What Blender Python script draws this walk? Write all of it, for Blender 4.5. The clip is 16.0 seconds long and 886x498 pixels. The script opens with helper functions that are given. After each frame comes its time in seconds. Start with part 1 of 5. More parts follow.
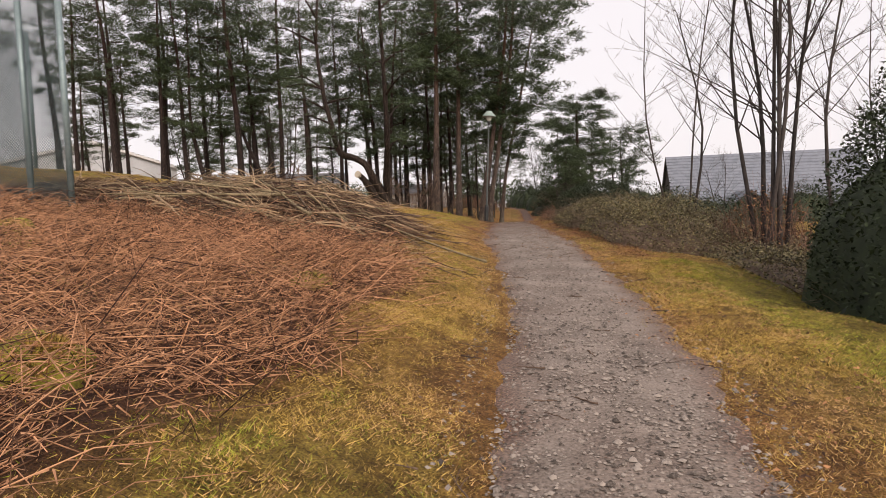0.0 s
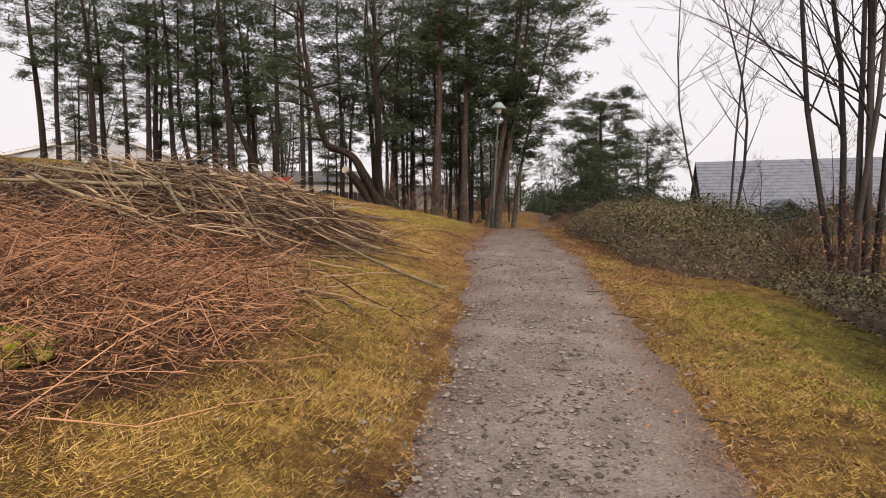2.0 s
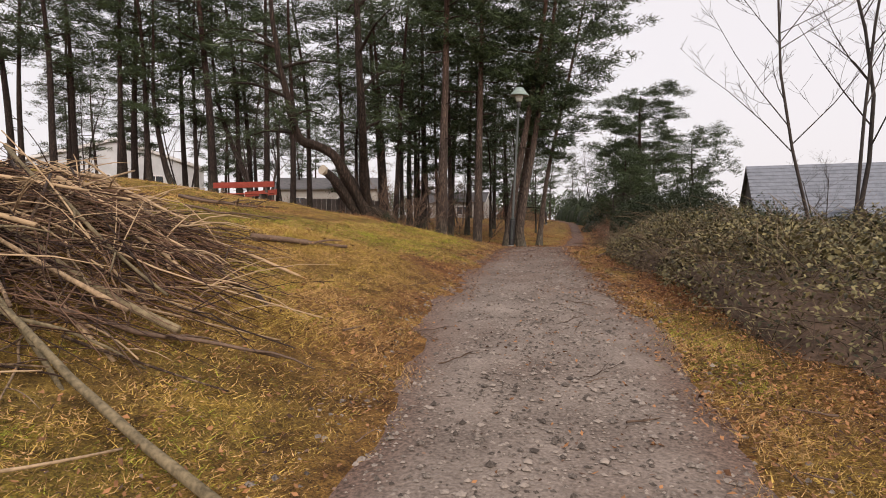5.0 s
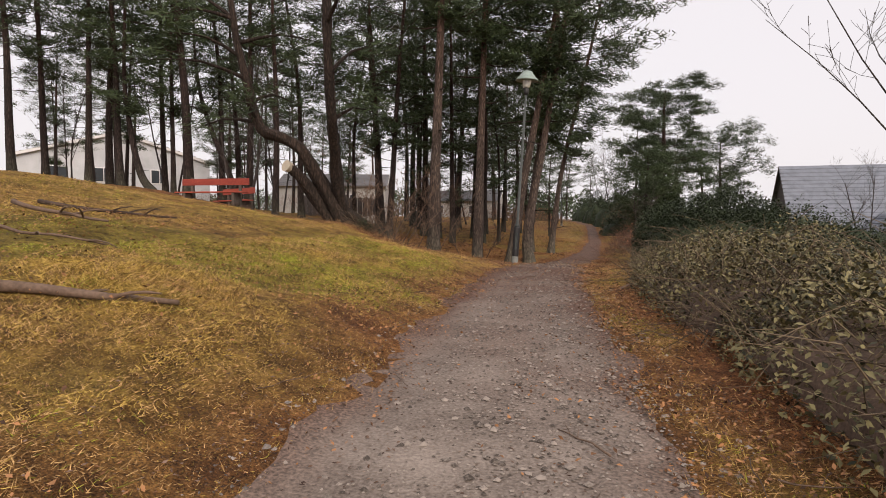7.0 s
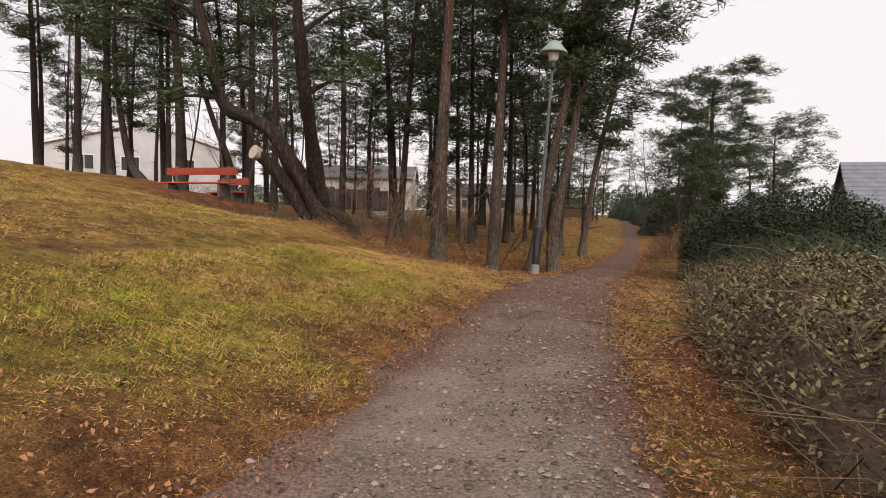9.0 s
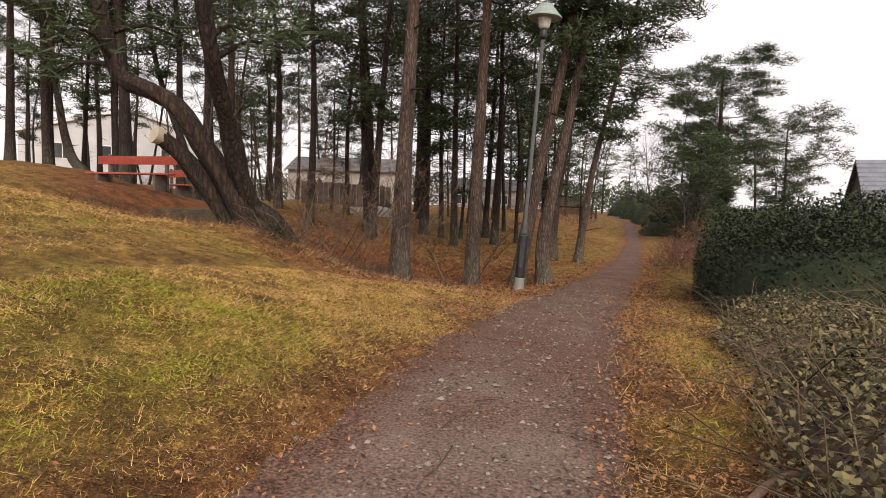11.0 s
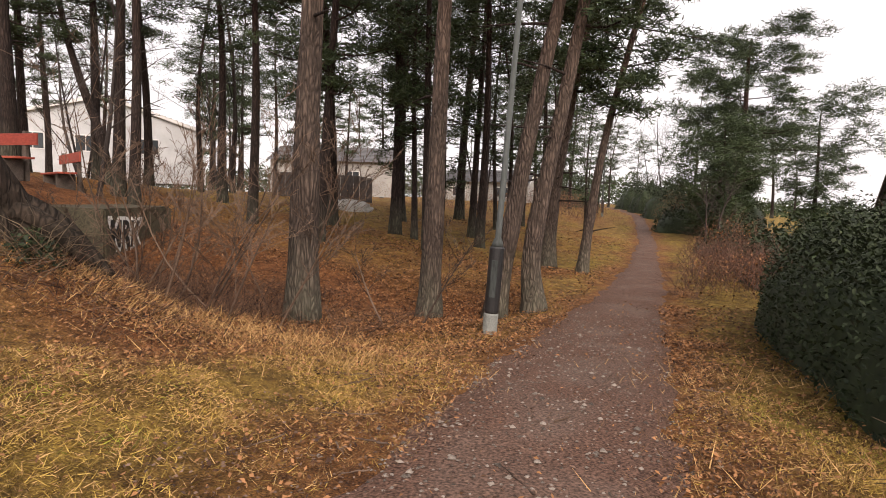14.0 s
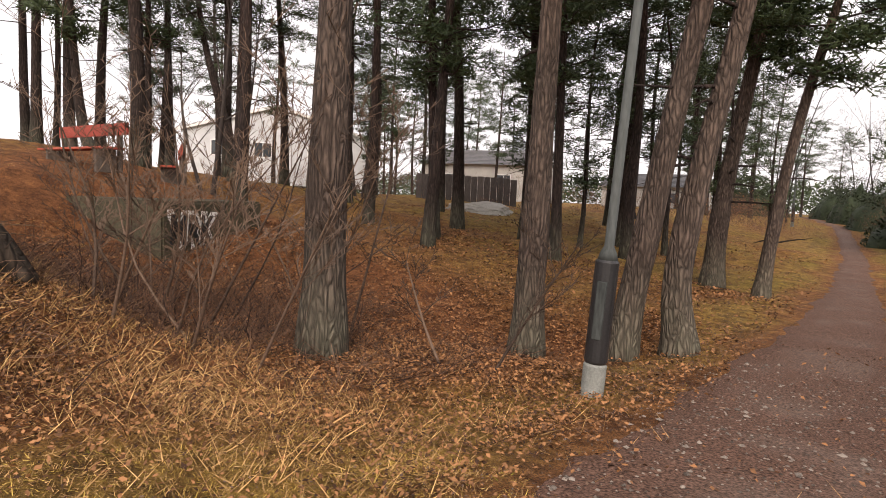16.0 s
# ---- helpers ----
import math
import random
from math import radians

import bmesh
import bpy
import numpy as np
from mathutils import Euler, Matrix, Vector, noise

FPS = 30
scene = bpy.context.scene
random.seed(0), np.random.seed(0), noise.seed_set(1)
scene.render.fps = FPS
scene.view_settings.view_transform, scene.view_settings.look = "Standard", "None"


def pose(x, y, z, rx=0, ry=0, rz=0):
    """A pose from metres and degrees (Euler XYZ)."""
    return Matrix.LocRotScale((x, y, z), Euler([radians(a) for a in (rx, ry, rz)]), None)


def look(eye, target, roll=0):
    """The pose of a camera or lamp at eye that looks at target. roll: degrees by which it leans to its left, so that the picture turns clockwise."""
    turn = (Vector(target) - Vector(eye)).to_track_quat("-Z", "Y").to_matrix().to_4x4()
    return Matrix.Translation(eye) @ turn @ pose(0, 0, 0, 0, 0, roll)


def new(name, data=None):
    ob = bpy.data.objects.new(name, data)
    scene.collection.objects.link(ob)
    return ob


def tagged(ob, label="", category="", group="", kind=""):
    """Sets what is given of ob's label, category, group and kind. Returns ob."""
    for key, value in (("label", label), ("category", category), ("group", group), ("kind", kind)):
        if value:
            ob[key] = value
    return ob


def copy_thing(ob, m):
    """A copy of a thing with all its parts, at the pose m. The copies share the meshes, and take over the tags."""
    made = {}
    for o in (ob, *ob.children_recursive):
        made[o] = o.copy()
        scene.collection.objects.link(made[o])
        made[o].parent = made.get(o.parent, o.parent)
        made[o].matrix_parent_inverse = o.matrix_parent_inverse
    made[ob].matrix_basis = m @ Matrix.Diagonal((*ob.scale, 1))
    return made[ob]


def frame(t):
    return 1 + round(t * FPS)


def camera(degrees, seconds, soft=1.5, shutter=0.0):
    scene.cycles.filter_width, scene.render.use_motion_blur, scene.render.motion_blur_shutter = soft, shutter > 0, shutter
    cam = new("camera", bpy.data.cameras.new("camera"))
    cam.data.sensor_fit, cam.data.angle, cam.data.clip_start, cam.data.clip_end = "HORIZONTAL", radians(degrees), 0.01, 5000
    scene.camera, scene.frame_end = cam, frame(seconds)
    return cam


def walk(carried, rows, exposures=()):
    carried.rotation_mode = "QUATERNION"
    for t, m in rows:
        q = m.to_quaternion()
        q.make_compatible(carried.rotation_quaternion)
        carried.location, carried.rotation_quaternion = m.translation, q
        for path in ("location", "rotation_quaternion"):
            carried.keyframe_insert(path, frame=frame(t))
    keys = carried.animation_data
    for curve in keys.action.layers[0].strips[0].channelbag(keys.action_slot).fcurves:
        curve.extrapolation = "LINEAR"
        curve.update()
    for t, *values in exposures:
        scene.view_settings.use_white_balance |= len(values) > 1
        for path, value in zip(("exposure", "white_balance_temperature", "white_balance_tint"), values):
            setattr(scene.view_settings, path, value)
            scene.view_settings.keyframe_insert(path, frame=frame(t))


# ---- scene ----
cam = camera(73.0, 16.0, soft=0.95)
PATH = [
    (0, (2.588, 6.262, 2.578), (2.271, 8.233, 2.455), -2.0),
    (0.5, (2.768, 7.098, 2.561), (2.44, 9.067, 2.441), -1.7),
    (1, (2.867, 7.942, 2.577), (2.514, 9.907, 2.462), -1.5),
    (1.5, (2.947, 8.733, 2.568), (2.572, 10.694, 2.452), -1.1),
    (2, (3.042, 9.577, 2.581), (2.653, 11.535, 2.466), -0.5),
    (2.5, (3.109, 10.465, 2.637), (2.697, 12.419, 2.525), -0.3),
    (3, (3.057, 11.383, 2.662), (2.629, 13.334, 2.556), -0.0),
    (3.5, (2.981, 12.271, 2.697), (2.54, 14.219, 2.602), -0.4),
    (4, (2.93, 13.058, 2.679), (2.477, 15.004, 2.589), -0.4),
    (4.5, (2.889, 13.865, 2.675), (2.419, 15.807, 2.588), -0.4),
    (7, (2.838, 17.917, 2.998), (2.297, 19.84, 2.901), 0.3),
    (7.5, (2.808, 18.7, 2.979), (2.253, 20.619, 2.881), 0.6),
    (8, (2.793, 19.461, 3.043), (2.208, 21.371, 2.942), 0.9),
    (8.5, (2.763, 20.201, 3.127), (2.126, 22.094, 3.014), 1.1),
    (9, (2.734, 20.921, 3.163), (2.084, 22.809, 3.042), 1.2),
    (11.5, (2.396, 24.495, 3.357), (1.748, 26.382, 3.215), 2.0),
    (12, (2.259, 25.233, 3.386), (1.587, 27.112, 3.245), 1.6),
    (12.5, (2.186, 25.989, 3.402), (1.512, 27.865, 3.246), 1.7),
    (13, (2.167, 26.764, 3.411), (1.504, 28.643, 3.248), 1.8),
    (13.5, (2.074, 27.521, 3.43), (1.409, 29.4, 3.265), 1.7),
    (14, (2.021, 28.326, 3.407), (1.362, 30.207, 3.241), 1.8),
    (14.5, (1.951, 29.089, 3.375), (1.286, 30.968, 3.213), 1.7),
    (15, (1.908, 29.798, 3.316), (1.226, 31.672, 3.154), 1.7),
    (15.5, (1.867, 30.502, 3.272), (1.051, 32.322, 3.117), 2.2),
    (16, (1.795, 31.134, 3.245), (0.661, 32.774, 3.082), 2.4),
]
walk(cam, [(t, look(eye, target, roll)) for t, eye, target, roll in PATH], [(0, 0.22, 7450, 19), (3, 0.15, 7350, 18), (7, 0.14, 7350, 18), (9, 0.22, 7500, 18), (12, 0.46, 7600, 19), (16, 0.58, 7500, 18)])

# ---- world and light ----
world = bpy.data.worlds.new("overcast")
scene.world = world
world.use_nodes = True
wn = world.node_tree.nodes
sky = wn.new("ShaderNodeTexSky")
sky.sky_type = "NISHITA"
sky.sun_disc = False
sky.sun_elevation, sky.sun_rotation = radians(32), radians(150)
sky.dust_density, sky.air_density, sky.ozone_density = 6.0, 1.0, 1.5
soft_sky = wn.new("ShaderNodeMix")
soft_sky.data_type = "RGBA"
soft_sky.inputs["Factor"].default_value = 0.86
soft_sky.inputs["B"].default_value = (6.7, 7.1, 7.8, 1)
world.node_tree.links.new(sky.outputs[0], soft_sky.inputs["A"])
world.node_tree.links.new(soft_sky.outputs["Result"], wn["Background"].inputs["Color"])
wn["Background"].inputs["Strength"].default_value = 0.125
sun = new("sun", bpy.data.lights.new("sun", "SUN"))
sun.data.energy, sun.data.angle, sun.data.color = 2.4, radians(40), (1.0, 0.96, 0.9)
sun.matrix_world = look((30, -30, 40), (0, 20, 0))


# ---- materials ----
def mat(name, dark, light, scale=6.0, rough=0.85, bump=0.3, fine=60.0, stretch=(1, 1, 1), space="Object", vary=0.15, metal=0.0, spec=0.3, island=False):
    m = bpy.data.materials.new(name)
    m.use_nodes = True
    nt = m.node_tree
    b = nt.nodes["Principled BSDF"]
    tc = nt.nodes.new("ShaderNodeTexCoord")
    mp = nt.nodes.new("ShaderNodeMapping")
    mp.inputs["Scale"].default_value = stretch
    nt.links.new(tc.outputs[space], mp.inputs[0])
    n1 = nt.nodes.new("ShaderNodeTexNoise")
    n1.inputs["Scale"].default_value, n1.inputs["Detail"].default_value = scale, 5
    n2 = nt.nodes.new("ShaderNodeTexNoise")
    n2.inputs["Scale"].default_value, n2.inputs["Detail"].default_value = fine, 4
    for n in (n1, n2):
        nt.links.new(mp.outputs[0], n.inputs["Vector"])
    add = nt.nodes.new("ShaderNodeMath")
    add.operation = "MULTIPLY_ADD"
    add.inputs[1].default_value = 0.6
    nt.links.new(n2.outputs["Fac"], add.inputs[0])
    half = nt.nodes.new("ShaderNodeMath")
    half.operation = "MULTIPLY"
    half.inputs[1].default_value = 0.5
    nt.links.new(n1.outputs["Fac"], half.inputs[0])
    nt.links.new(half.outputs[0], add.inputs[2])
    src = add.outputs[0]
    if vary:
        if island:
            rnd = nt.nodes.new("ShaderNodeNewGeometry").outputs["Random Per Island"]
        else:
            rnd = nt.nodes.new("ShaderNodeObjectInfo").outputs["Random"]
        ma = nt.nodes.new("ShaderNodeMath")
        ma.operation = "MULTIPLY_ADD"
        ma.inputs[1].default_value = vary * 2
        nt.links.new(rnd, ma.inputs[0])
        sh = nt.nodes.new("ShaderNodeMath")
        sh.operation = "SUBTRACT"
        sh.inputs[1].default_value = vary
        nt.links.new(src, sh.inputs[0])
        nt.links.new(sh.outputs[0], ma.inputs[2])
        src = ma.outputs[0]
    ramp = nt.nodes.new("ShaderNodeValToRGB")
    ramp.color_ramp.elements[0].position, ramp.color_ramp.elements[1].position = 0.32, 0.75
    ramp.color_ramp.elements[0].color, ramp.color_ramp.elements[1].color = (*dark, 1), (*light, 1)
    nt.links.new(src, ramp.inputs[0])
    nt.links.new(ramp.outputs[0], b.inputs["Base Color"])
    b.inputs["Roughness"].default_value, b.inputs["Metallic"].default_value = rough, metal
    b.inputs["Specular IOR Level"].default_value = spec
    if bump:
        bp = nt.nodes.new("ShaderNodeBump")
        bp.inputs["Strength"].default_value, bp.inputs["Distance"].default_value = bump, 0.02
        nt.links.new(add.outputs[0], bp.inputs["Height"])
        nt.links.new(bp.outputs[0], b.inputs["Normal"])
    return m


def bark_mat(name, dark, light, upper, plates=9.0, lichen=(0.25, 0.28, 0.2)):
    """Plated bark; the colour turns towards upper with the height on the tree, with a lichen tint at the foot."""
    m = mat(name, dark, light, 5.0, 0.92, 0.6, 40.0, (1, 1, 0.24), vary=0.06)
    nt = m.node_tree
    b = nt.nodes["Principled BSDF"]
    mp = next(n for n in nt.nodes if n.type == "MAPPING")
    vo = nt.nodes.new("ShaderNodeTexVoronoi")
    vo.feature = "DISTANCE_TO_EDGE"
    vo.inputs["Scale"].default_value = plates * 2.1
    wob = nt.nodes.new("ShaderNodeTexNoise")
    wob.inputs["Scale"].default_value = 7.0
    vm = nt.nodes.new("ShaderNodeVectorMath")
    vm.operation = "MULTIPLY_ADD"
    vm.inputs[1].default_value = (0.12, 0.12, 0.2)
    nt.links.new(mp.outputs[0], wob.inputs["Vector"])
    nt.links.new(wob.outputs["Color"], vm.inputs[0])
    nt.links.new(mp.outputs[0], vm.inputs[2])
    nt.links.new(vm.outputs[0], vo.inputs["Vector"])
    crack = nt.nodes.new("ShaderNodeMapRange")
    crack.inputs["From Max"].default_value = 0.35
    crack.inputs["To Min"].default_value = 0.25
    nt.links.new(vo.outputs["Distance"], crack.inputs["Value"])
    tc = next(n for n in nt.nodes if n.type == "TEX_COORD")
    sep = nt.nodes.new("ShaderNodeSeparateXYZ")
    nt.links.new(tc.outputs["Object"], sep.inputs[0])
    up = nt.nodes.new("ShaderNodeMapRange")
    up.inputs["From Min"].default_value, up.inputs["From Max"].default_value = 3.5, 10.0
    nt.links.new(sep.outputs["Z"], up.inputs["Value"])
    ramp = next(n for n in nt.nodes if n.type == "VALTORGB")
    mx = nt.nodes.new("ShaderNodeMix")
    mx.data_type = "RGBA"
    nt.links.new(up.outputs[0], mx.inputs["Factor"])
    nt.links.new(ramp.outputs[0], mx.inputs["A"])
    mu = nt.nodes.new("ShaderNodeMix")
    mu.data_type, mu.blend_type = "RGBA", "MULTIPLY"
    mu.inputs["Factor"].default_value = 1.0
    mu.inputs["A"].default_value = (*[c * 2 for c in upper], 1)
    sc = nt.nodes.new("ShaderNodeMapRange")
    sc.inputs["To Min"].default_value, sc.inputs["To Max"].default_value = 0.25, 0.8
    nt.links.new(next(n for n in nt.nodes if n.type == "MATH").outputs[0], sc.inputs["Value"])
    nt.links.new(sc.outputs[0], mu.inputs["B"])
    nt.links.new(mu.outputs["Result"], mx.inputs["B"])
    lo = nt.nodes.new("ShaderNodeMapRange")
    lo.inputs["From Min"].default_value, lo.inputs["From Max"].default_value = 1.3, 0.0
    lo.inputs["To Max"].default_value = 0.55
    nt.links.new(sep.outputs["Z"], lo.inputs["Value"])
    patch = nt.nodes.new("ShaderNodeMath")
    patch.operation = "MULTIPLY"
    nt.links.new(lo.outputs[0], patch.inputs[0])
    nt.links.new(wob.outputs["Fac"], patch.inputs[1])
    li = nt.nodes.new("ShaderNodeMix")
    li.data_type = "RGBA"
    li.inputs["B"].default_value = (*lichen, 1)
    nt.links.new(patch.outputs[0], li.inputs["Factor"])
    nt.links.new(mx.outputs["Result"], li.inputs["A"])
    dk = nt.nodes.new("ShaderNodeMix")
    dk.data_type, dk.blend_type = "RGBA", "MULTIPLY"
    dk.inputs["Factor"].default_value = 0.85
    nt.links.new(li.outputs["Result"], dk.inputs["A"])
    nt.links.new(crack.outputs[0], dk.inputs["B"])
    nt.links.new(dk.outputs["Result"], b.inputs["Base Color"])
    bp = next(n for n in nt.nodes if n.type == "BUMP")
    mh = nt.nodes.new("ShaderNodeMath")
    mh.operation = "MULTIPLY_ADD"
    mh.inputs[1].default_value = 0.35
    nt.links.new(bp.inputs["Height"].links[0].from_socket, mh.inputs[0])
    nt.links.new(crack.outputs[0], mh.inputs[2])
    nt.links.new(mh.outputs[0], bp.inputs["Height"])
    bp.inputs["Strength"].default_value, bp.inputs["Distance"].default_value = 0.9, 0.03
    return m


M = {
    "gravel": mat("gravel_path", (0.075, 0.055, 0.045), (0.30, 0.25, 0.215), 2.2, 0.85, 0.8, 55, space="Object", vary=0),
    "stone": mat("pebble", (0.06, 0.048, 0.04), (0.31, 0.262, 0.225), 20, 0.8, 0.3, 90, vary=0.26, island=True),
    "grass": mat("winter_grass", (0.12, 0.074, 0.013), (0.60, 0.41, 0.11), 1.3, 0.8, 0, 9, vary=0.3, island=True),
    "green": mat("green_grass", (0.075, 0.08, 0.012), (0.38, 0.38, 0.05), 1.3, 0.8, 0, 9, vary=0.3, island=True),
    "straw": mat("straw_grass", (0.11, 0.056, 0.019), (0.64, 0.40, 0.175), 1.3, 0.8, 0, 9, vary=0.3, island=True),
    "bracken": mat("dead_bracken", (0.036, 0.014, 0.008), (0.60, 0.31, 0.17), 1.5, 0.85, 0, 12, vary=0.3, island=True),
    "leaf": mat("dead_leaf", (0.045, 0.02, 0.01), (0.38, 0.18, 0.078), 3, 0.7, 0, 20, vary=0.3, island=True),
    "crumb": mat("leaf_crumb", (0.045, 0.024, 0.018), (0.22, 0.14, 0.10), 3, 0.8, 0, 20, vary=0.24, island=True),
    "twig": mat("wet_twig", (0.035, 0.022, 0.016), (0.16, 0.105, 0.075), 4, 0.75, 0.3, 40, vary=0.2),
    "branch": mat("cut_branch", (0.032, 0.018, 0.013), (0.44, 0.31, 0.19), 5, 0.8, 0.4, 40, vary=0.36),
    "pale_pole": mat("pale_pole", (0.075, 0.06, 0.035), (0.30, 0.235, 0.14), 5, 0.8, 0.4, 40, vary=0.1),
    "brush": mat("brushwood", (0.028, 0.014, 0.011), (0.19, 0.108, 0.07), 3, 0.8, 0, 30, vary=0.3, island=True),
    "needle": mat("pine_needles", (0.012, 0.024, 0.012), (0.06, 0.088, 0.036), 0.7, 0.6, 0, 6, vary=0.15, island=True),
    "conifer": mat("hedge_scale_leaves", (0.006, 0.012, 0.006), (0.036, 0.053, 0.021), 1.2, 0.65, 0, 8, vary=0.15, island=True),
    "bramble": mat("bramble_leaves", (0.022, 0.024, 0.012), (0.24, 0.205, 0.095), 1.5, 0.55, 0, 10, vary=0.3, island=True),
    "cane": mat("bramble_cane", (0.045, 0.03, 0.02), (0.19, 0.14, 0.09), 3, 0.7, 0, 20, vary=0.25, island=True),
    "shrub_cane": mat("shrub_cane", (0.04, 0.02, 0.015), (0.20, 0.105, 0.075), 3, 0.7, 0, 20, vary=0.25, island=True),
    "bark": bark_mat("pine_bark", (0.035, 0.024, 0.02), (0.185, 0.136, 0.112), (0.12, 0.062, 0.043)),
    # Pine bark again, its colour darkened to stand as a silhouette against the sky.
    "silhouette_bark": bark_mat("silhouette_pine_bark", (0.018, 0.012, 0.011), (0.064, 0.044, 0.038), (0.06, 0.031, 0.024), 7),
    "old_bark": bark_mat("old_rowan_bark", (0.010, 0.007, 0.006), (0.075, 0.05, 0.039), (0.06, 0.04, 0.032), 6, (0.07, 0.06, 0.04)),
    "thin_bark": mat("thin_bark", (0.014, 0.011, 0.011), (0.062, 0.051, 0.047), 4, 0.85, 0.4, 30, (1, 1, 0.4)),
    "cut_wood": mat("sawn_wood", (0.25, 0.215, 0.17), (0.44, 0.385, 0.31), 8, 0.8, 0.2),
    "concrete": mat("old_concrete", (0.018, 0.018, 0.011), (0.125, 0.108, 0.072), 2.2, 0.9, 0.5, 30, vary=0),
    "post_foot": mat("lamp_concrete", (0.13, 0.145, 0.14), (0.30, 0.315, 0.30), 6, 0.85, 0.3),
    "black": mat("black_sleeve", (0.007, 0.007, 0.008), (0.024, 0.024, 0.026), 6, 0.45, 0.15, spec=0.5),
    "pole": mat("weathered_pole", (0.022, 0.026, 0.026), (0.078, 0.088, 0.087), 6, 0.75, 0.2, 40, (1, 1, 0.2), spec=0.25),
    "hat": mat("lamp_hat", (0.16, 0.23, 0.21), (0.30, 0.38, 0.36), 6, 0.5, 0.1, spec=0.5),
    "lamp_glass": mat("lamp_glass", (0.55, 0.57, 0.55), (0.75, 0.77, 0.75), 6, 0.25, 0, vary=0, spec=0.5),
    "red": mat("red_plank", (0.24, 0.04, 0.028), (0.44, 0.095, 0.06), 4, 0.6, 0.25, 40, (0.3, 1, 1)),
    "bench_leg": mat("bench_leg", (0.05, 0.04, 0.035), (0.16, 0.13, 0.11), 6, 0.85, 0.3),
    "white_wall": mat("white_boards", (0.36, 0.38, 0.40), (0.55, 0.57, 0.60), 1.2, 0.7, 0.1, 20, vary=0.05),
    "brick_wall": mat("pale_wall", (0.30, 0.29, 0.28), (0.48, 0.47, 0.45), 1.2, 0.85, 0.2, 30, vary=0.05),
    "roof_tile": mat("grey_roof_tile", (0.07, 0.08, 0.10), (0.20, 0.22, 0.26), 2, 0.7, 0.2, 25, vary=0.12),
    "roof_flat": mat("dark_roofing", (0.07, 0.07, 0.075), (0.16, 0.16, 0.17), 2, 0.8, 0.2),
    "fascia": mat("pale_fascia", (0.5, 0.5, 0.5), (0.68, 0.68, 0.68), 3, 0.6, 0.05),
    "dark_board": mat("dark_boarding", (0.035, 0.03, 0.03), (0.10, 0.085, 0.08), 3, 0.8, 0.2, 30, (1, 1, 0.2)),
    "glass": mat("window_glass", (0.03, 0.035, 0.04), (0.06, 0.07, 0.08), 2, 0.08, 0, vary=0, spec=0.6),
    "steel": mat("galvanised_steel", (0.10, 0.15, 0.16), (0.24, 0.31, 0.32), 5, 0.45, 0.1, metal=0.4, spec=0.5),
    "net": mat("fence_wire", (0.035, 0.06, 0.065), (0.08, 0.12, 0.125), 5, 0.5, 0, metal=0.3),
    "paint_white": mat("white_paint", (0.62, 0.62, 0.6), (0.8, 0.8, 0.78), 6, 0.7, 0.1, vary=0),
    "paint_black": mat("black_paint", (0.012, 0.012, 0.012), (0.03, 0.03, 0.03), 6, 0.6, 0.1, vary=0),
    "rock": mat("lichen_rock", (0.20, 0.19, 0.17), (0.46, 0.44, 0.40), 2.5, 0.9, 0.6, 25, vary=0.05),
    "moss": mat("moss", (0.09, 0.09, 0.015), (0.42, 0.36, 0.06), 3, 0.95, 0.5, 40, vary=0.1),
}


# ---- lie of the land ----
PATH_Y = [-60, 6, 13, 20, 25, 29, 32.5, 36, 43, 50, 60, 80, 100, 140]
PATH_Z = [1.0, 1.2, 1.36, 1.80, 2.02, 2.12, 1.92, 1.63, 1.50, 1.40, 1.65, 2.5, 3.0, 3.2]
PATH_L = [2.3, 2.3, 2.2, 1.45, 1.05, 0.85, 0.45, 0.55, 1.05, 1.25, 1.3, 0.3, -3.0, -12.0]
PATH_R = [3.7, 3.7, 3.85, 3.45, 2.75, 2.4, 2.35, 2.35, 2.4, 2.35, 2.2, 1.2, -1.8, -10.5]
LEFT_D = [0, 1, 2, 4, 7, 9, 11, 16, 25, 60]
LEFT_Y = [6, 16, 21, 27, 32, 35, 38, 42, 55, 90]
LEFT_H = [
    [0, 0.26, 0.46, 0.82, 1.2, 1.4, 1.6, 2.1, 2.6, 3],
    [0, 0.32, 0.52, 0.85, 1.2, 1.45, 1.7, 2.3, 2.8, 3],
    [0, 0.40, 0.66, 0.98, 1.4, 1.7, 2.0, 2.7, 3, 3],
    [0, 0.28, 0.52, 0.92, 1.4, 1.68, 1.95, 2.6, 2.9, 3],
    [0, 0.10, 0.26, 0.82, 1.15, 1.4, 1.7, 2.5, 2.9, 3],
    [0, -0.04, -0.02, 0.06, 0.36, 0.7, 1.7, 2.6, 3.0, 3.2],
    [0, -0.12, -0.22, -0.06, 0.3, 0.95, 1.78, 2.6, 3.1, 3.2],
    [0, 0.0, 0.05, 0.3, 0.6, 0.8, 1.0, 2.1, 2.9, 3.2],
    [0, 0.1, 0.2, 0.45, 0.8, 0.95, 1.1, 1.5, 1.9, 2.2],
    [0, 0.1, 0.1, 0.2, 0.3, 0.4, 0.5, 0.5, 0.5, 0.5],
]
RIGHT_D = [0, 1, 2, 3, 4.5, 7, 12, 30, 80]
RIGHT_Y = [6, 16, 24, 36, 60]
RIGHT_H = [
    [0, 0, -0.12, -0.5, -1.2, -1.6, -1.9, -2, -2],
    [0, 0, -0.15, -0.4, -0.9, -1.4, -1.7, -2, -2],
    [0, 0, -0.1, -0.2, -0.5, -1.0, -1.5, -2, -2],
    [0, 0, 0, -0.1, -0.3, -0.6, -1.0, -1.6, -2],
    [0, 0, 0, 0, 0, -0.2, -0.5, -1.0, -1.5],
]


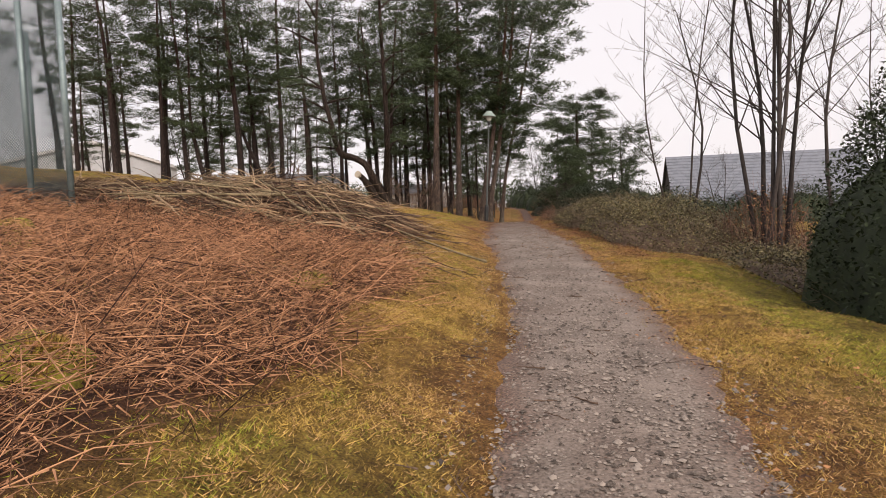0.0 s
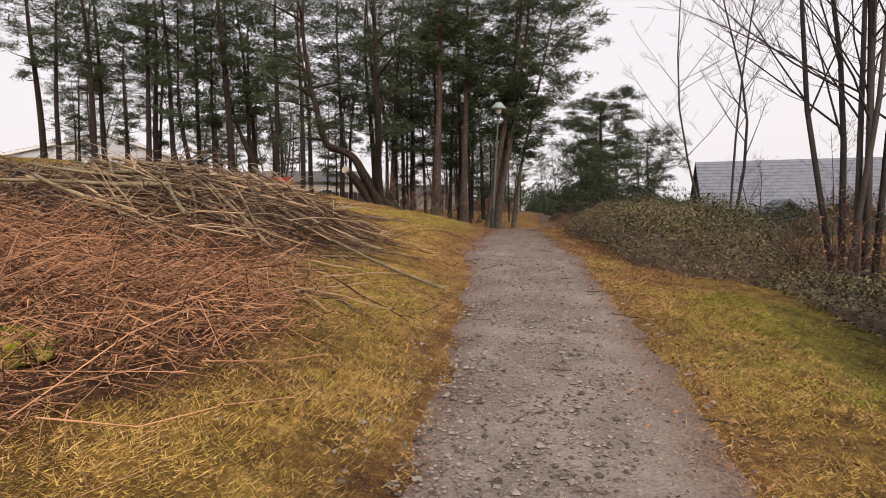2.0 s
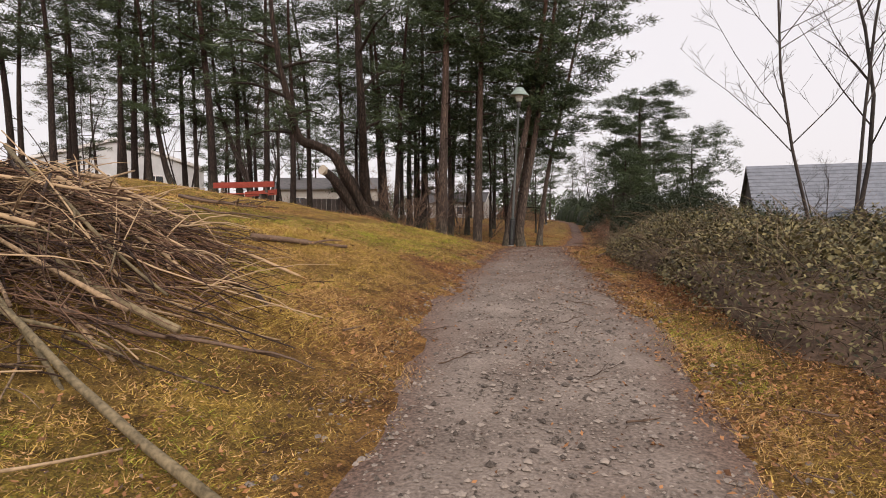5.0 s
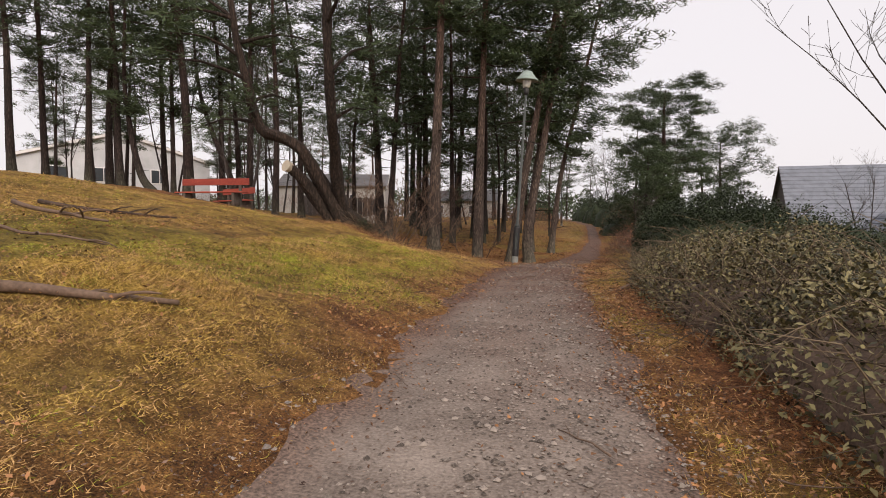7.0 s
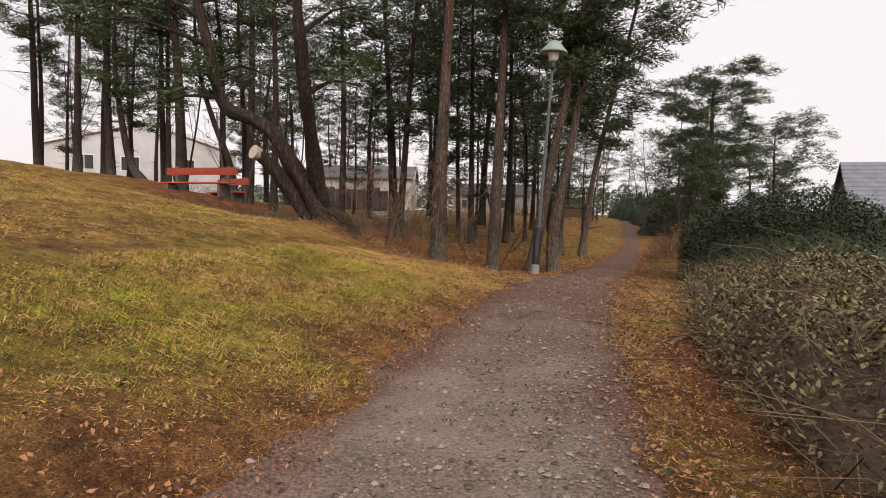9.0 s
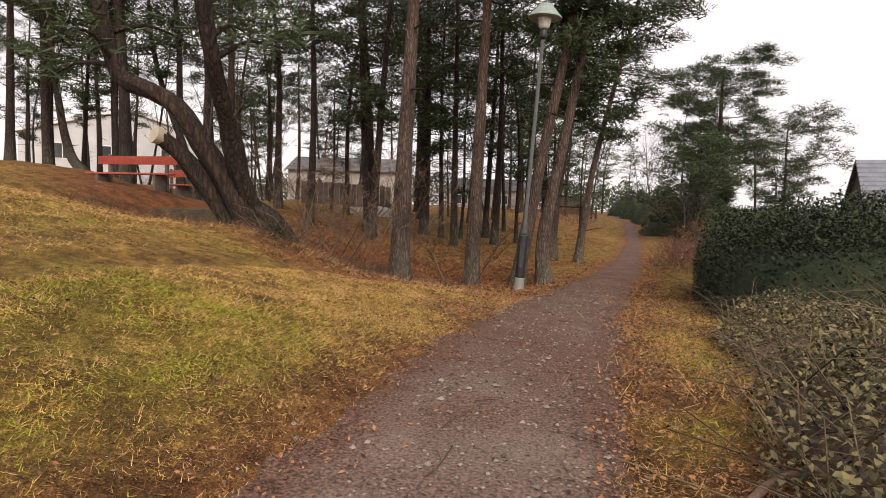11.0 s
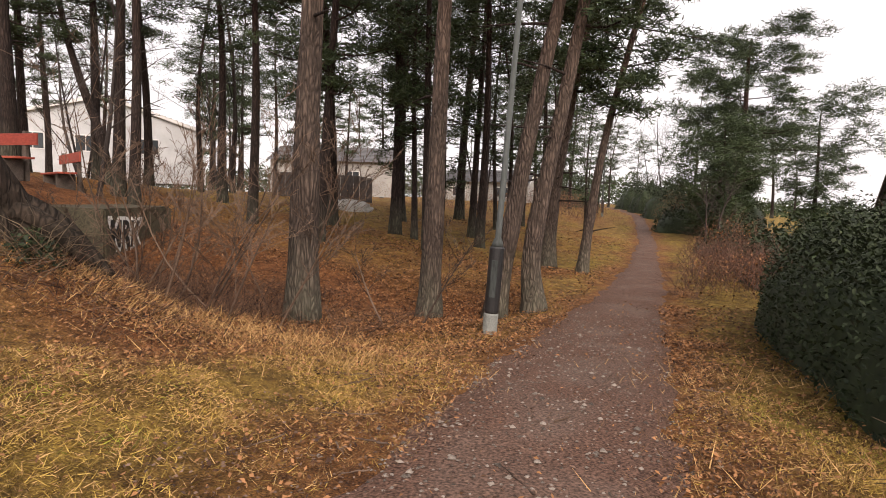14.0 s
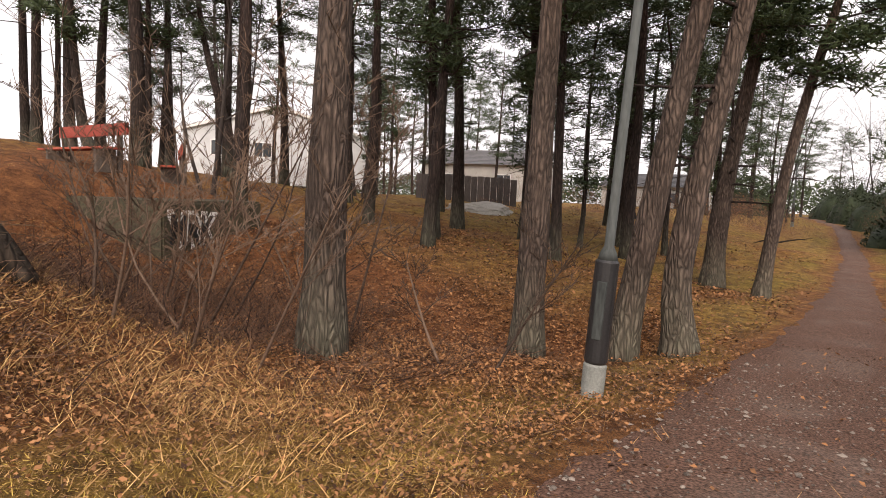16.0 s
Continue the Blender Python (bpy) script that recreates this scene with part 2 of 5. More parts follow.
LATTICE = np.random.RandomState(5).rand(256, 256)


def vnoise(x, y, seed=0):
    """Smooth value noise from -1 to 1 on arrays."""
    x, y = np.asarray(x, float) + 17.3 * seed + 500, np.asarray(y, float) + 9.1 * seed + 500
    i, j = np.floor(x).astype(int), np.floor(y).astype(int)
    f, g = x - i, y - j
    f, g = f * f * (3 - 2 * f), g * g * (3 - 2 * g)
    at = lambda a, b: LATTICE[a % 256, b % 256]
    return 2 * ((at(i, j) * (1 - f) + at(i + 1, j) * f) * (1 - g) + (at(i, j + 1) * (1 - f) + at(i + 1, j + 1) * f) * g) - 1


def rows_at(v, xs, rows, dd, d):
    xs = np.array(xs, float)
    i = np.clip(np.searchsorted(xs, v) - 1, 0, len(xs) - 2)
    f = np.clip((v - xs[i]) / (xs[i + 1] - xs[i]), 0, 1)
    f = f * f * (3 - 2 * f)
    prof = np.array([np.interp(d, dd, row) for row in rows])
    k = np.arange(len(d))
    return (1 - f) * prof[i, k] + f * prof[i + 1, k]


def path_z(y):
    return sum(w * np.interp(y + o, PATH_Y, PATH_Z) for w, o in ((0.25, -1.5), (0.5, 0.0), (0.25, 1.5)))


def path_l(y):
    return 0.5 * np.interp(y - 1.2, PATH_Y, PATH_L) + 0.5 * np.interp(y + 1.2, PATH_Y, PATH_L)


def path_r(y):
    return 0.5 * np.interp(y - 1.2, PATH_Y, PATH_R) + 0.5 * np.interp(y + 1.2, PATH_Y, PATH_R)


def heights(x, y):
    """The ground's height at arrays of places."""
    x, y = np.asarray(x, float).ravel(), np.asarray(y, float).ravel()
    l, r = path_l(y), path_r(y)
    dl, dr = np.maximum(l - x, 0), np.maximum(x - r, 0)
    z = path_z(y) + rows_at(y, LEFT_Y, LEFT_H, LEFT_D, dl) + rows_at(y, RIGHT_Y, RIGHT_H, RIGHT_D, dr)
    k = np.minimum(1, (dl + dr) / 1.5)
    z += k * (0.10 * vnoise(x * 0.6, y * 0.6, 1) + 0.035 * vnoise(x * 2.3, y * 2.3, 2))
    heap = np.clip((dl - 1.2) / 1.5, 0, 1) * np.clip((17 - y) / 3, 0, 1)
    z += heap * 0.13 * vnoise(x * 1.1, y * 1.1, 4)
    return z + 0.012 * vnoise(x * 1.5, y * 1.5, 3)


def ground_z(x, y):
    return float(heights([x], [y])[0])


# ---- building helpers ----
def mesh_ob(name, verts, faces, material, parent=None, smooth=False):
    me = bpy.data.meshes.new(name)
    me.from_pydata([tuple(v) for v in verts], [], faces)
    me.materials.append(material)
    if smooth:
        me.polygons.foreach_set("use_smooth", [True] * len(me.polygons))
    ob = new(name, me)
    ob.parent = parent
    return ob


def part(name, bm, material, parent=None, label="", smooth=False):
    me = bpy.data.meshes.new(name)
    bm.to_mesh(me)
    bm.free()
    me.materials.append(material)
    if smooth:
        me.polygons.foreach_set("use_smooth", [True] * len(me.polygons))
    ob = new(name, me)
    ob.parent = parent
    return tagged(ob, label)


def box(bm, x0, y0, z0, x1, y1, z1, bevel=0.0, m=None):
    r = bmesh.ops.create_cube(bm, size=1)
    vs = r["verts"]
    for v in vs:
        v.co = Vector(((x0 + x1) / 2 + v.co.x * (x1 - x0), (y0 + y1) / 2 + v.co.y * (y1 - y0), (z0 + z1) / 2 + v.co.z * (z1 - z0)))
    if m:
        for v in vs:
            v.co = m @ v.co
    if bevel:
        es = list({e for v in vs for e in v.link_edges})
        bmesh.ops.bevel(bm, geom=es, offset=bevel, segments=2, profile=0.5, affect="EDGES")
    return vs


def tube(verts, faces, pts, radii, sides=8, cap=True, rough=0.0):
    """Adds a tube along pts to the two lists."""
    pts = [Vector(p) for p in pts]
    base = len(verts)
    ref = Vector((1, 0, 0))
    for i, p in enumerate(pts):
        d = (pts[min(i + 1, len(pts) - 1)] - pts[max(i - 1, 0)]).normalized()
        a = ref - d * ref.dot(d)
        if a.length < 1e-3:
            a = Vector((0, 1, 0)) - d * d.y
        a.normalize()
        ref = a
        b = d.cross(a)
        for s in range(sides):
            t = 2 * math.pi * s / sides
            r = radii[i]
            if rough:
                r *= 1 + rough * noise.noise((math.cos(t) * 2 + p.x, math.sin(t) * 2 + p.y, p.z * 1.6))
            verts.append(p + (a * math.cos(t) + b * math.sin(t)) * r)
    for i in range(len(pts) - 1):
        for s in range(sides):
            k, n = base + i * sides, (s + 1) % sides
            faces.append((k + s, k + n, k + sides + n, k + sides + s))
    if cap:
        faces.append(tuple(base + (len(pts) - 1) * sides + s for s in range(sides)))
        faces.append(tuple(base + s for s in reversed(range(sides))))


def bend(pts, n):
    """A smooth line of n points through pts (Catmull-Rom)."""
    pts = [Vector(p) for p in pts]
    ext = [pts[0] * 2 - pts[1], *pts, pts[-1] * 2 - pts[-2]]
    out = []
    for k in range(n):
        u = k / (n - 1) * (len(pts) - 1)
        i = min(int(u), len(pts) - 2)
        f = u - i
        a, b, c, d = ext[i : i + 4]
        out.append(0.5 * (2 * b + (c - a) * f + (2 * a - 5 * b + 4 * c - d) * f * f + (3 * b - a - 3 * c + d) * f**3))
    return out


# ---- ground and path ----
def lines(near0, near1, step, far0, far1):
    mid = list(np.arange(near0, near1 + step / 2, step))
    out, s = [], step
    lo, hi = mid[0], mid[-1]
    down, up = [], []
    while lo > far0:
        s *= 1.22
        lo -= s
        down.append(lo)
    s = step
    while hi < far1:
        s *= 1.22
        hi += s
        up.append(hi)
    return np.array(down[::-1] + mid + up)


def bracken_zone(x, y):
    """1 where dead bracken covers the bank, 0 elsewhere."""
    edge = path_l(y) - np.interp(y, [4, 9, 14, 17, 30], [0.9, 0.82, 0.62, 0.75, 3.0]) + 0.4 * vnoise(x * 0.9, y * 0.9, 7)
    return np.clip((edge - x) / 0.5, 0, 1) * np.clip((16.0 + 0.8 * vnoise(x, y, 8) - y) / 1.2, 0, 1)


def leafy_zone(x, y):
    """1 where the wood floor is covered with fallen leaves."""
    left = np.clip((path_l(y) - 0.9 - x + 0.5 * vnoise(x * 0.8, y * 0.8, 11)) / 0.8, 0, 1) * np.clip((y - 30.3 + 0.5 * np.minimum(x + 4, 0) + vnoise(x * 0.5, y * 0.5, 12)) / 2.0, 0, 1)
    left *= np.clip(1.25 - np.clip((y - 38) / 9, 0, 0.9) + 0.5 * vnoise(x * 0.35, y * 0.35, 16), 0.2, 1)
    right = np.clip((x - path_r(y) - 0.12 + 0.4 * vnoise(x, y, 13)) / 0.5, 0, 1) * np.clip((y - 16.5) / 4, 0, 1) * np.clip((30 - y) / 2.5, 0.08, 1) * np.clip((path_r(y) + 5 - x) / 2, 0, 1)
    near = np.where(x < path_l(y), path_l(y) - x, x - path_r(y))
    reach = np.where(x < path_l(y), 0.55 + 0.55 * np.clip((y - 17) / 3, 0, 1) * np.clip((27 - y) / 4, 0, 1), 0.55)
    soil = 0.85 * np.clip(1.15 - near / reach + 0.7 * vnoise(x * 1.3, y * 1.3, 14), 0, 1) * np.clip((y - 15) / 6, 0.6, 1)
    return np.maximum(np.maximum(left, right), soil)


def green_zone(x, y):
    g = np.clip(0.5 + 0.9 * vnoise(x * 0.55, y * 0.55, 21) + 0.4 * vnoise(x * 1.7, y * 1.7, 22), 0, 1)
    right = np.clip((x - path_r(y) - 0.75) / 0.7, 0, 1) * np.clip((22 - y) / 5, 0, 1)
    g = g * np.maximum(np.clip((33.5 - y) / 4, 0.12, 1), np.clip((y - 42) / 4, 0, 0.9))
    g = np.maximum(g, 0.6 * np.clip((x - path_r(y)) / 0.5, 0, 1) * np.clip((y - 31) / 3, 0, 1))
    return np.maximum(g * (0.6 + 0.22 * np.clip((y - 16) / 3, 0, 1) * np.clip((28 - y) / 3, 0, 1)), right)


def ground_material():
    m = mat("ground_turf", (0.06, 0.034, 0.012), (0.68, 0.42, 0.105), 5.0, 0.95, 1.0, 85, vary=0)
    nt = m.node_tree
    b = nt.nodes["Principled BSDF"]
    src = b.inputs["Base Color"].links[0].from_socket
    fine = [n for n in nt.nodes if n.type == "TEX_NOISE"][1].outputs["Fac"]
    for name, dark, light in (("green", (0.07, 0.062, 0.012), (0.54, 0.44, 0.06)), ("bracken", (0.045, 0.018, 0.011), (0.30, 0.13, 0.07)), ("leafy", (0.07, 0.026, 0.012), (0.60, 0.255, 0.095))):
        at = nt.nodes.new("ShaderNodeAttribute")
        at.attribute_name = name
        ramp = nt.nodes.new("ShaderNodeValToRGB")
        ramp.color_ramp.elements[0].position, ramp.color_ramp.elements[1].position = 0.3, 0.7
        ramp.color_ramp.elements[0].color, ramp.color_ramp.elements[1].color = (*dark, 1), (*light, 1)
        nt.links.new(fine, ramp.inputs[0])
        mx = nt.nodes.new("ShaderNodeMix")
        mx.data_type = "RGBA"
        nt.links.new(at.outputs["Fac"], mx.inputs["Factor"])
        nt.links.new(src, mx.inputs["A"])
        nt.links.new(ramp.outputs[0], mx.inputs["B"])
        src = mx.outputs["Result"]
    # Damp dark and dry patches a hand to a stride across.
    patch = nt.nodes.new("ShaderNodeTexNoise")
    patch.inputs["Scale"].default_value, patch.inputs["Detail"].default_value, patch.inputs["Roughness"].default_value = 2.6, 6, 0.7
    nt.links.new(next(n for n in nt.nodes if n.type == "MAPPING").outputs[0], patch.inputs["Vector"])
    ramp = nt.nodes.new("ShaderNodeValToRGB")
    ramp.color_ramp.elements[0].position, ramp.color_ramp.elements[1].position = 0.38, 0.62
    ramp.color_ramp.elements[0].color, ramp.color_ramp.elements[1].color = (0.46, 0.40, 0.38, 1), (1.0, 1.0, 1.0, 1)
    nt.links.new(patch.outputs["Fac"], ramp.inputs[0])
    mu = nt.nodes.new("ShaderNodeMix")
    mu.data_type, mu.blend_type = "RGBA", "MULTIPLY"
    mu.inputs["Factor"].default_value = 1.0
    nt.links.new(src, mu.inputs["A"])
    nt.links.new(ramp.outputs[0], mu.inputs["B"])
    # Tufts and hollows of a few centimetres.
    tuft = nt.nodes.new("ShaderNodeTexNoise")
    tuft.inputs["Scale"].default_value, tuft.inputs["Detail"].default_value, tuft.inputs["Roughness"].default_value = 13.0, 8, 0.78
    nt.links.new(next(n for n in nt.nodes if n.type == "MAPPING").outputs[0], tuft.inputs["Vector"])
    tone = nt.nodes.new("ShaderNodeValToRGB")
    tone.color_ramp.elements[0].position, tone.color_ramp.elements[1].position = 0.36, 0.6
    tone.color_ramp.elements[0].color, tone.color_ramp.elements[1].color = (0.38, 0.33, 0.29, 1), (1.0, 1.0, 1.0, 1)
    nt.links.new(tuft.outputs["Fac"], tone.inputs[0])
    mv = nt.nodes.new("ShaderNodeMix")
    mv.data_type, mv.blend_type = "RGBA", "MULTIPLY"
    mv.inputs["Factor"].default_value = 1.0
    nt.links.new(mu.outputs["Result"], mv.inputs["A"])
    nt.links.new(tone.outputs[0], mv.inputs["B"])
    nt.links.new(mv.outputs["Result"], b.inputs["Base Color"])
    bp = next(n for n in nt.nodes if n.type == "BUMP")
    bh = nt.nodes.new("ShaderNodeMath")
    bh.operation = "MULTIPLY_ADD"
    bh.inputs[1].default_value = 0.5
    nt.links.new(bp.inputs["Height"].links[0].from_socket, bh.inputs[0])
    nt.links.new(tuft.outputs["Fac"], bh.inputs[2])
    nt.links.new(bh.outputs[0], bp.inputs["Height"])
    bp.inputs["Distance"].default_value = 0.06
    return m


def sheet(name, gx, gy, lift, material):
    X, Y = np.meshgrid(gx, gy)
    Z = heights(X, Y) + lift
    nx, ny = len(gx), len(gy)
    co = np.column_stack([X.ravel(), Y.ravel(), Z])
    a = (np.arange(ny - 1)[:, None] * nx + np.arange(nx - 1)).ravel()
    quads = np.column_stack([a, a + 1, a + nx + 1, a + nx])
    me = bpy.data.meshes.new(name)
    me.from_pydata(co.tolist(), [], quads.tolist())
    me.polygons.foreach_set("use_smooth", [True] * len(me.polygons))
    me.materials.append(material)
    return new(name, me), X.ravel(), Y.ravel()


ground, GX, GY = sheet("ground", lines(-14, 9, 0.22, -600, 600), lines(3, 60, 0.22, -500, 900), -0.012, ground_material())
tagged(ground, "uneven winter turf bank with moss, bracken and leaf litter", "ground", kind="structure")
for zone_name, zone in (("green", green_zone), ("bracken", bracken_zone), ("leafy", leafy_zone)):
    attr = ground.data.attributes.new(zone_name, "FLOAT", "POINT")
    attr.data.foreach_set("value", zone(GX, GY).astype(np.float32))


def path_sheet():
    ys = np.concatenate([np.arange(-6, 60, 0.16), np.arange(60, 135, 0.8)])
    us = np.linspace(0, 1, 17)
    verts, faces = [], []
    for y in ys:
        l = float(path_l(y)) - 0.2 * min(1, max(0, (y - 17) / 3)) * min(1, max(0, (31 - y) / 3)) + 0.09 * float(vnoise(y * 1.3, 3.0, 31)) + 0.07 * float(vnoise(y * 4.1, 8.0, 32))
        r = float(path_r(y)) + 0.14 * min(1, max(0, (y - 9) / 3)) * min(1, max(0, (22 - y) / 3)) + 0.09 * float(vnoise(y * 1.2, 13.0, 33)) + 0.07 * float(vnoise(y * 4.3, 18.0, 34))
        xs = l + (r - l) * us
        zs = heights(xs, np.full(len(us), y)) + 0.055 * (1 - (2 * us - 1) ** 4) - 0.03
        zs += 0.007 * vnoise(xs * 5, np.full(len(us), y * 5), 35) + 0.012 * vnoise(xs * 2.2, np.full(len(us), y * 2.2), 36) * (np.abs(2 * us - 1) > 0.8)
        verts += [(float(a), float(y), float(c)) for a, c in zip(xs, zs)]
    n = len(us)
    for i in range(len(ys) - 1):
        faces += [(i * n + k, i * n + k + 1, (i + 1) * n + k + 1, (i + 1) * n + k) for k in range(n - 1)]
    ob = mesh_ob("path", verts, faces, M["gravel"], smooth=True)
    co = np.array(verts)
    u = np.tile(us, len(ys))
    mould = np.clip((co[:, 1] - 21) / 9, 0, 0.95) + np.clip((np.abs(2 * u - 1) - 0.55) / 0.4, 0, 1) * 0.8 + 0.25 * vnoise(co[:, 0] * 2, co[:, 1] * 2, 37)
    attr = ob.data.attributes.new("mould", "FLOAT", "POINT")
    attr.data.foreach_set("value", np.clip(mould, 0, 1).astype(np.float32))
    nt = M["gravel"].node_tree
    b = nt.nodes["Principled BSDF"]
    src = b.inputs["Base Color"].links[0].from_socket
    fine = [n for n in nt.nodes if n.type == "TEX_NOISE"][1].outputs["Fac"]
    at = nt.nodes.new("ShaderNodeAttribute")
    at.attribute_name = "mould"
    ramp = nt.nodes.new("ShaderNodeValToRGB")
    ramp.color_ramp.elements[0].position, ramp.color_ramp.elements[1].position = 0.36, 0.68
    ramp.color_ramp.elements[0].color, ramp.color_ramp.elements[1].color = (0.036, 0.017, 0.011, 1), (0.21, 0.116, 0.083, 1)
    nt.links.new(fine, ramp.inputs[0])
    mx = nt.nodes.new("ShaderNodeMix")
    mx.data_type = "RGBA"
    nt.links.new(at.outputs["Fac"], mx.inputs["Factor"])
    nt.links.new(src, mx.inputs["A"])
    nt.links.new(ramp.outputs[0], mx.inputs["B"])
    nt.links.new(mx.outputs["Result"], b.inputs["Base Color"])
    return ob


path = tagged(path_sheet(), "narrow gravel footpath with ragged grassy edges", "path", kind="structure")


# ---- trees ----
def trunk_line(height, lean, sway, rng, n=12):
    """A trunk from the origin upwards that leans by lean (x, y) metres at its top."""
    a, b = rng.uniform(0, 6.3), rng.uniform(0, 6.3)
    pts = []
    for k in range(n):
        u = k / (n - 1)
        pts.append(Vector((lean[0] * u + sway * math.sin(a + u * 5) * u, lean[1] * u + sway * math.sin(b + u * 4) * u, height * u)))
    return pts


def needle_spray(verts, faces, at, way, size, rng, count, blade=1.0):
    """Needle tufts: thin blades that fan out round a shoot."""
    for _ in range(count):
        d = (way * 0.5 + Vector((rng.gauss(0, 1), rng.gauss(0, 1), rng.gauss(0.15, 0.55)))).normalized()
        p = at + Vector((rng.gauss(0, 1), rng.gauss(0, 1), rng.gauss(0, 0.45))) * size * 0.55
        side = d.cross(Vector((rng.gauss(0, 1), rng.gauss(0, 1), rng.gauss(0, 1)))).normalized() * size * blade * rng.uniform(0.035, 0.065)
        tip = p + d * size * rng.uniform(0.6, 1.2)
        k = len(verts)
        verts += [p - side, p + side, tip]
        faces.append((k, k + 1, k + 2))


def pine(label, height, r0, lean=(0, 0), sway=0.15, bare=0.5, spread=2.6, tufts=7, boughs=22, seed=1, bark="bark", line=None, dead=5, detail=10, size=0.34, group="", puff=0.1, blade=1.75):
    """A Scots pine: tapered plated trunk, dead snags, boughs and a ragged crown of needle pads."""
    rng = random.Random(seed)
    tree = tagged(new("pine_tree"), label, "tree", group)
    pts = bend(line, 16) if line else trunk_line(height, lean, sway, rng, 11)
    top = len(pts) - 1
    radii = [r0 * (1 - 0.82 * (k / top) ** 0.9) * (1.2 - 0.2 * min(1, k / 0.9)) for k in range(top + 1)]
    fine = bend(pts, 34)
    fr = list(np.interp(np.linspace(0, top, 34), range(top + 1), radii))
    fine[0] = fine[0] + Vector((0, 0, -0.25))
    fr[0] *= 1.15
    v, f = [], []
    tube(v, f, fine, fr, detail, rough=0.09)
    mesh_ob("trunk", v, f, M[bark], tree, smooth=True)
    bv, bf, nv, nf = [], [], [], []
    for k in range(boughs):
        u = bare + (1 - bare) * (k + rng.random()) / boughs
        i = min(top - 1, int(u * top))
        p = pts[i].lerp(pts[i + 1], u * top - i)
        a = k * 2.4 + rng.uniform(-0.6, 0.6)
        reach = spread * (0.35 + 0.9 * math.sin(math.pi * min(1, 0.25 + 0.8 * (1 - (u - bare) / (1 - bare))))) * rng.uniform(0.6, 1.15)
        up = rng.uniform(-0.08, 0.42)
        mid = p + Vector((math.cos(a), math.sin(a), up * 0.4)) * reach * 0.5 + Vector((0, 0, rng.uniform(-0.15, 0.15)))
        end = p + Vector((math.cos(a + rng.uniform(-0.3, 0.3)), math.sin(a + rng.uniform(-0.3, 0.3)), up)) * reach
        way = bend([p, mid, end], 6)
        rb = max(0.012, r0 * 0.3 * (1.1 - u))
        tube(bv, bf, way, [rb * (1 - 0.8 * q / 5) for q in range(6)], 5, cap=False)
        for _ in range(4):
            q = rng.uniform(0.35, 1)
            j = min(4, int(q * 5))
            s = way[j].lerp(way[j + 1], q * 5 - j)
            e = s + Vector((rng.gauss(0, 1), rng.gauss(0, 1), rng.uniform(0.0, 0.5))).normalized() * reach * rng.uniform(0.18, 0.4)
            tube(bv, bf, [s, s.lerp(e, 0.5) + Vector((0, 0, 0.06)), e], [rb * 0.35, rb * 0.25, rb * 0.1], 4, cap=False)
            pad = rng.uniform(0.28, 0.5) * (0.6 + 0.12 * reach)
            for t in range(tufts):
                g, h = rng.uniform(0, 6.3), math.sqrt(rng.random()) * pad * 1.5
                c = e + Vector((math.cos(g) * h, math.sin(g) * h, rng.gauss(0.05, puff) + 0.14 * (pad - h)))
                needle_spray(nv, nf, c, (e - s).normalized(), size * 0.72, rng, 15, blade)
    for k in range(dead):
        u = rng.uniform(0.2, bare + 0.1)
        i = min(top - 1, int(u * top))
        p = pts[i].lerp(pts[i + 1], u * top - i)
        a = rng.uniform(0, 6.3)
        ln = rng.uniform(0.3, 1.4)
        e = p + Vector((math.cos(a), math.sin(a), rng.uniform(-0.25, 0.2))) * ln
        tube(bv, bf, [p, p.lerp(e, 0.5) + Vector((0, 0, rng.uniform(-0.05, 0.08))), e], [r0 * 0.13, r0 * 0.09, r0 * 0.03], 5, cap=False)
    # Boughs take the bark copy darkened as a silhouette.
    tagged(mesh_ob("branchwork", bv, bf, M["silhouette_bark"], tree, smooth=True), kind="stuff")
    if nv:
        tagged(mesh_ob("crown", nv, nf, M["needle"], tree), kind="stuff")
    return tree


def place(ob, x, y, turn=0.0, scale=1.0, sink=0.0):
    ob.matrix_basis = Matrix.LocRotScale((x, y, ground_z(x, y) - sink), Euler((0, 0, turn)), (scale,) * 3)
    return ob


def place_copy(ob, x, y, turn=0.0, scale=1.0):
    c = copy_thing(ob, pose(x, y, ground_z(x, y) - 0.1, 0, 0, math.degrees(turn)))
    c.scale = (scale,) * 3
    return c


# Pines beside the lamp post, each with its own lean.
NEAR = "tall pines beside the path"
place(pine("tall straight pine with deeply plated grey-brown bark", 15, 0.215, line=[(0, 0, 0), (0.03, 0, 2), (0.1, 0, 4), (0.2, 0, 7), (0.3, 0, 11), (0.4, 0.1, 15)], bare=0.6, seed=11, detail=20, boughs=30, blade=1.7, tufts=9, spread=3.2), -2.3, 35.1)
place(pine("straight pine with grey-brown bark and green foot", 15, 0.215, line=[(0, 0, 0), (0.05, 0, 2), (0.12, 0, 5), (0.25, 0, 10), (0.3, 0, 15)], bare=0.6, seed=12, detail=18, boughs=30, blade=1.7, tufts=9, spread=3.0, group=NEAR), -1.6, 38.0)
place(pine("leaning pine with a bowed foot and ridged bark", 15, 0.215, line=[(0, 0, 0), (-0.1, 0, 0.8), (0.0, 0, 1.8), (0.33, 0, 3.6), (0.7, 0.1, 6), (1.3, 0.2, 10), (1.6, 0.3, 15)], bare=0.6, seed=13, detail=18, boughs=30, blade=1.7, tufts=9, spread=3.2), 0.1, 38.85)
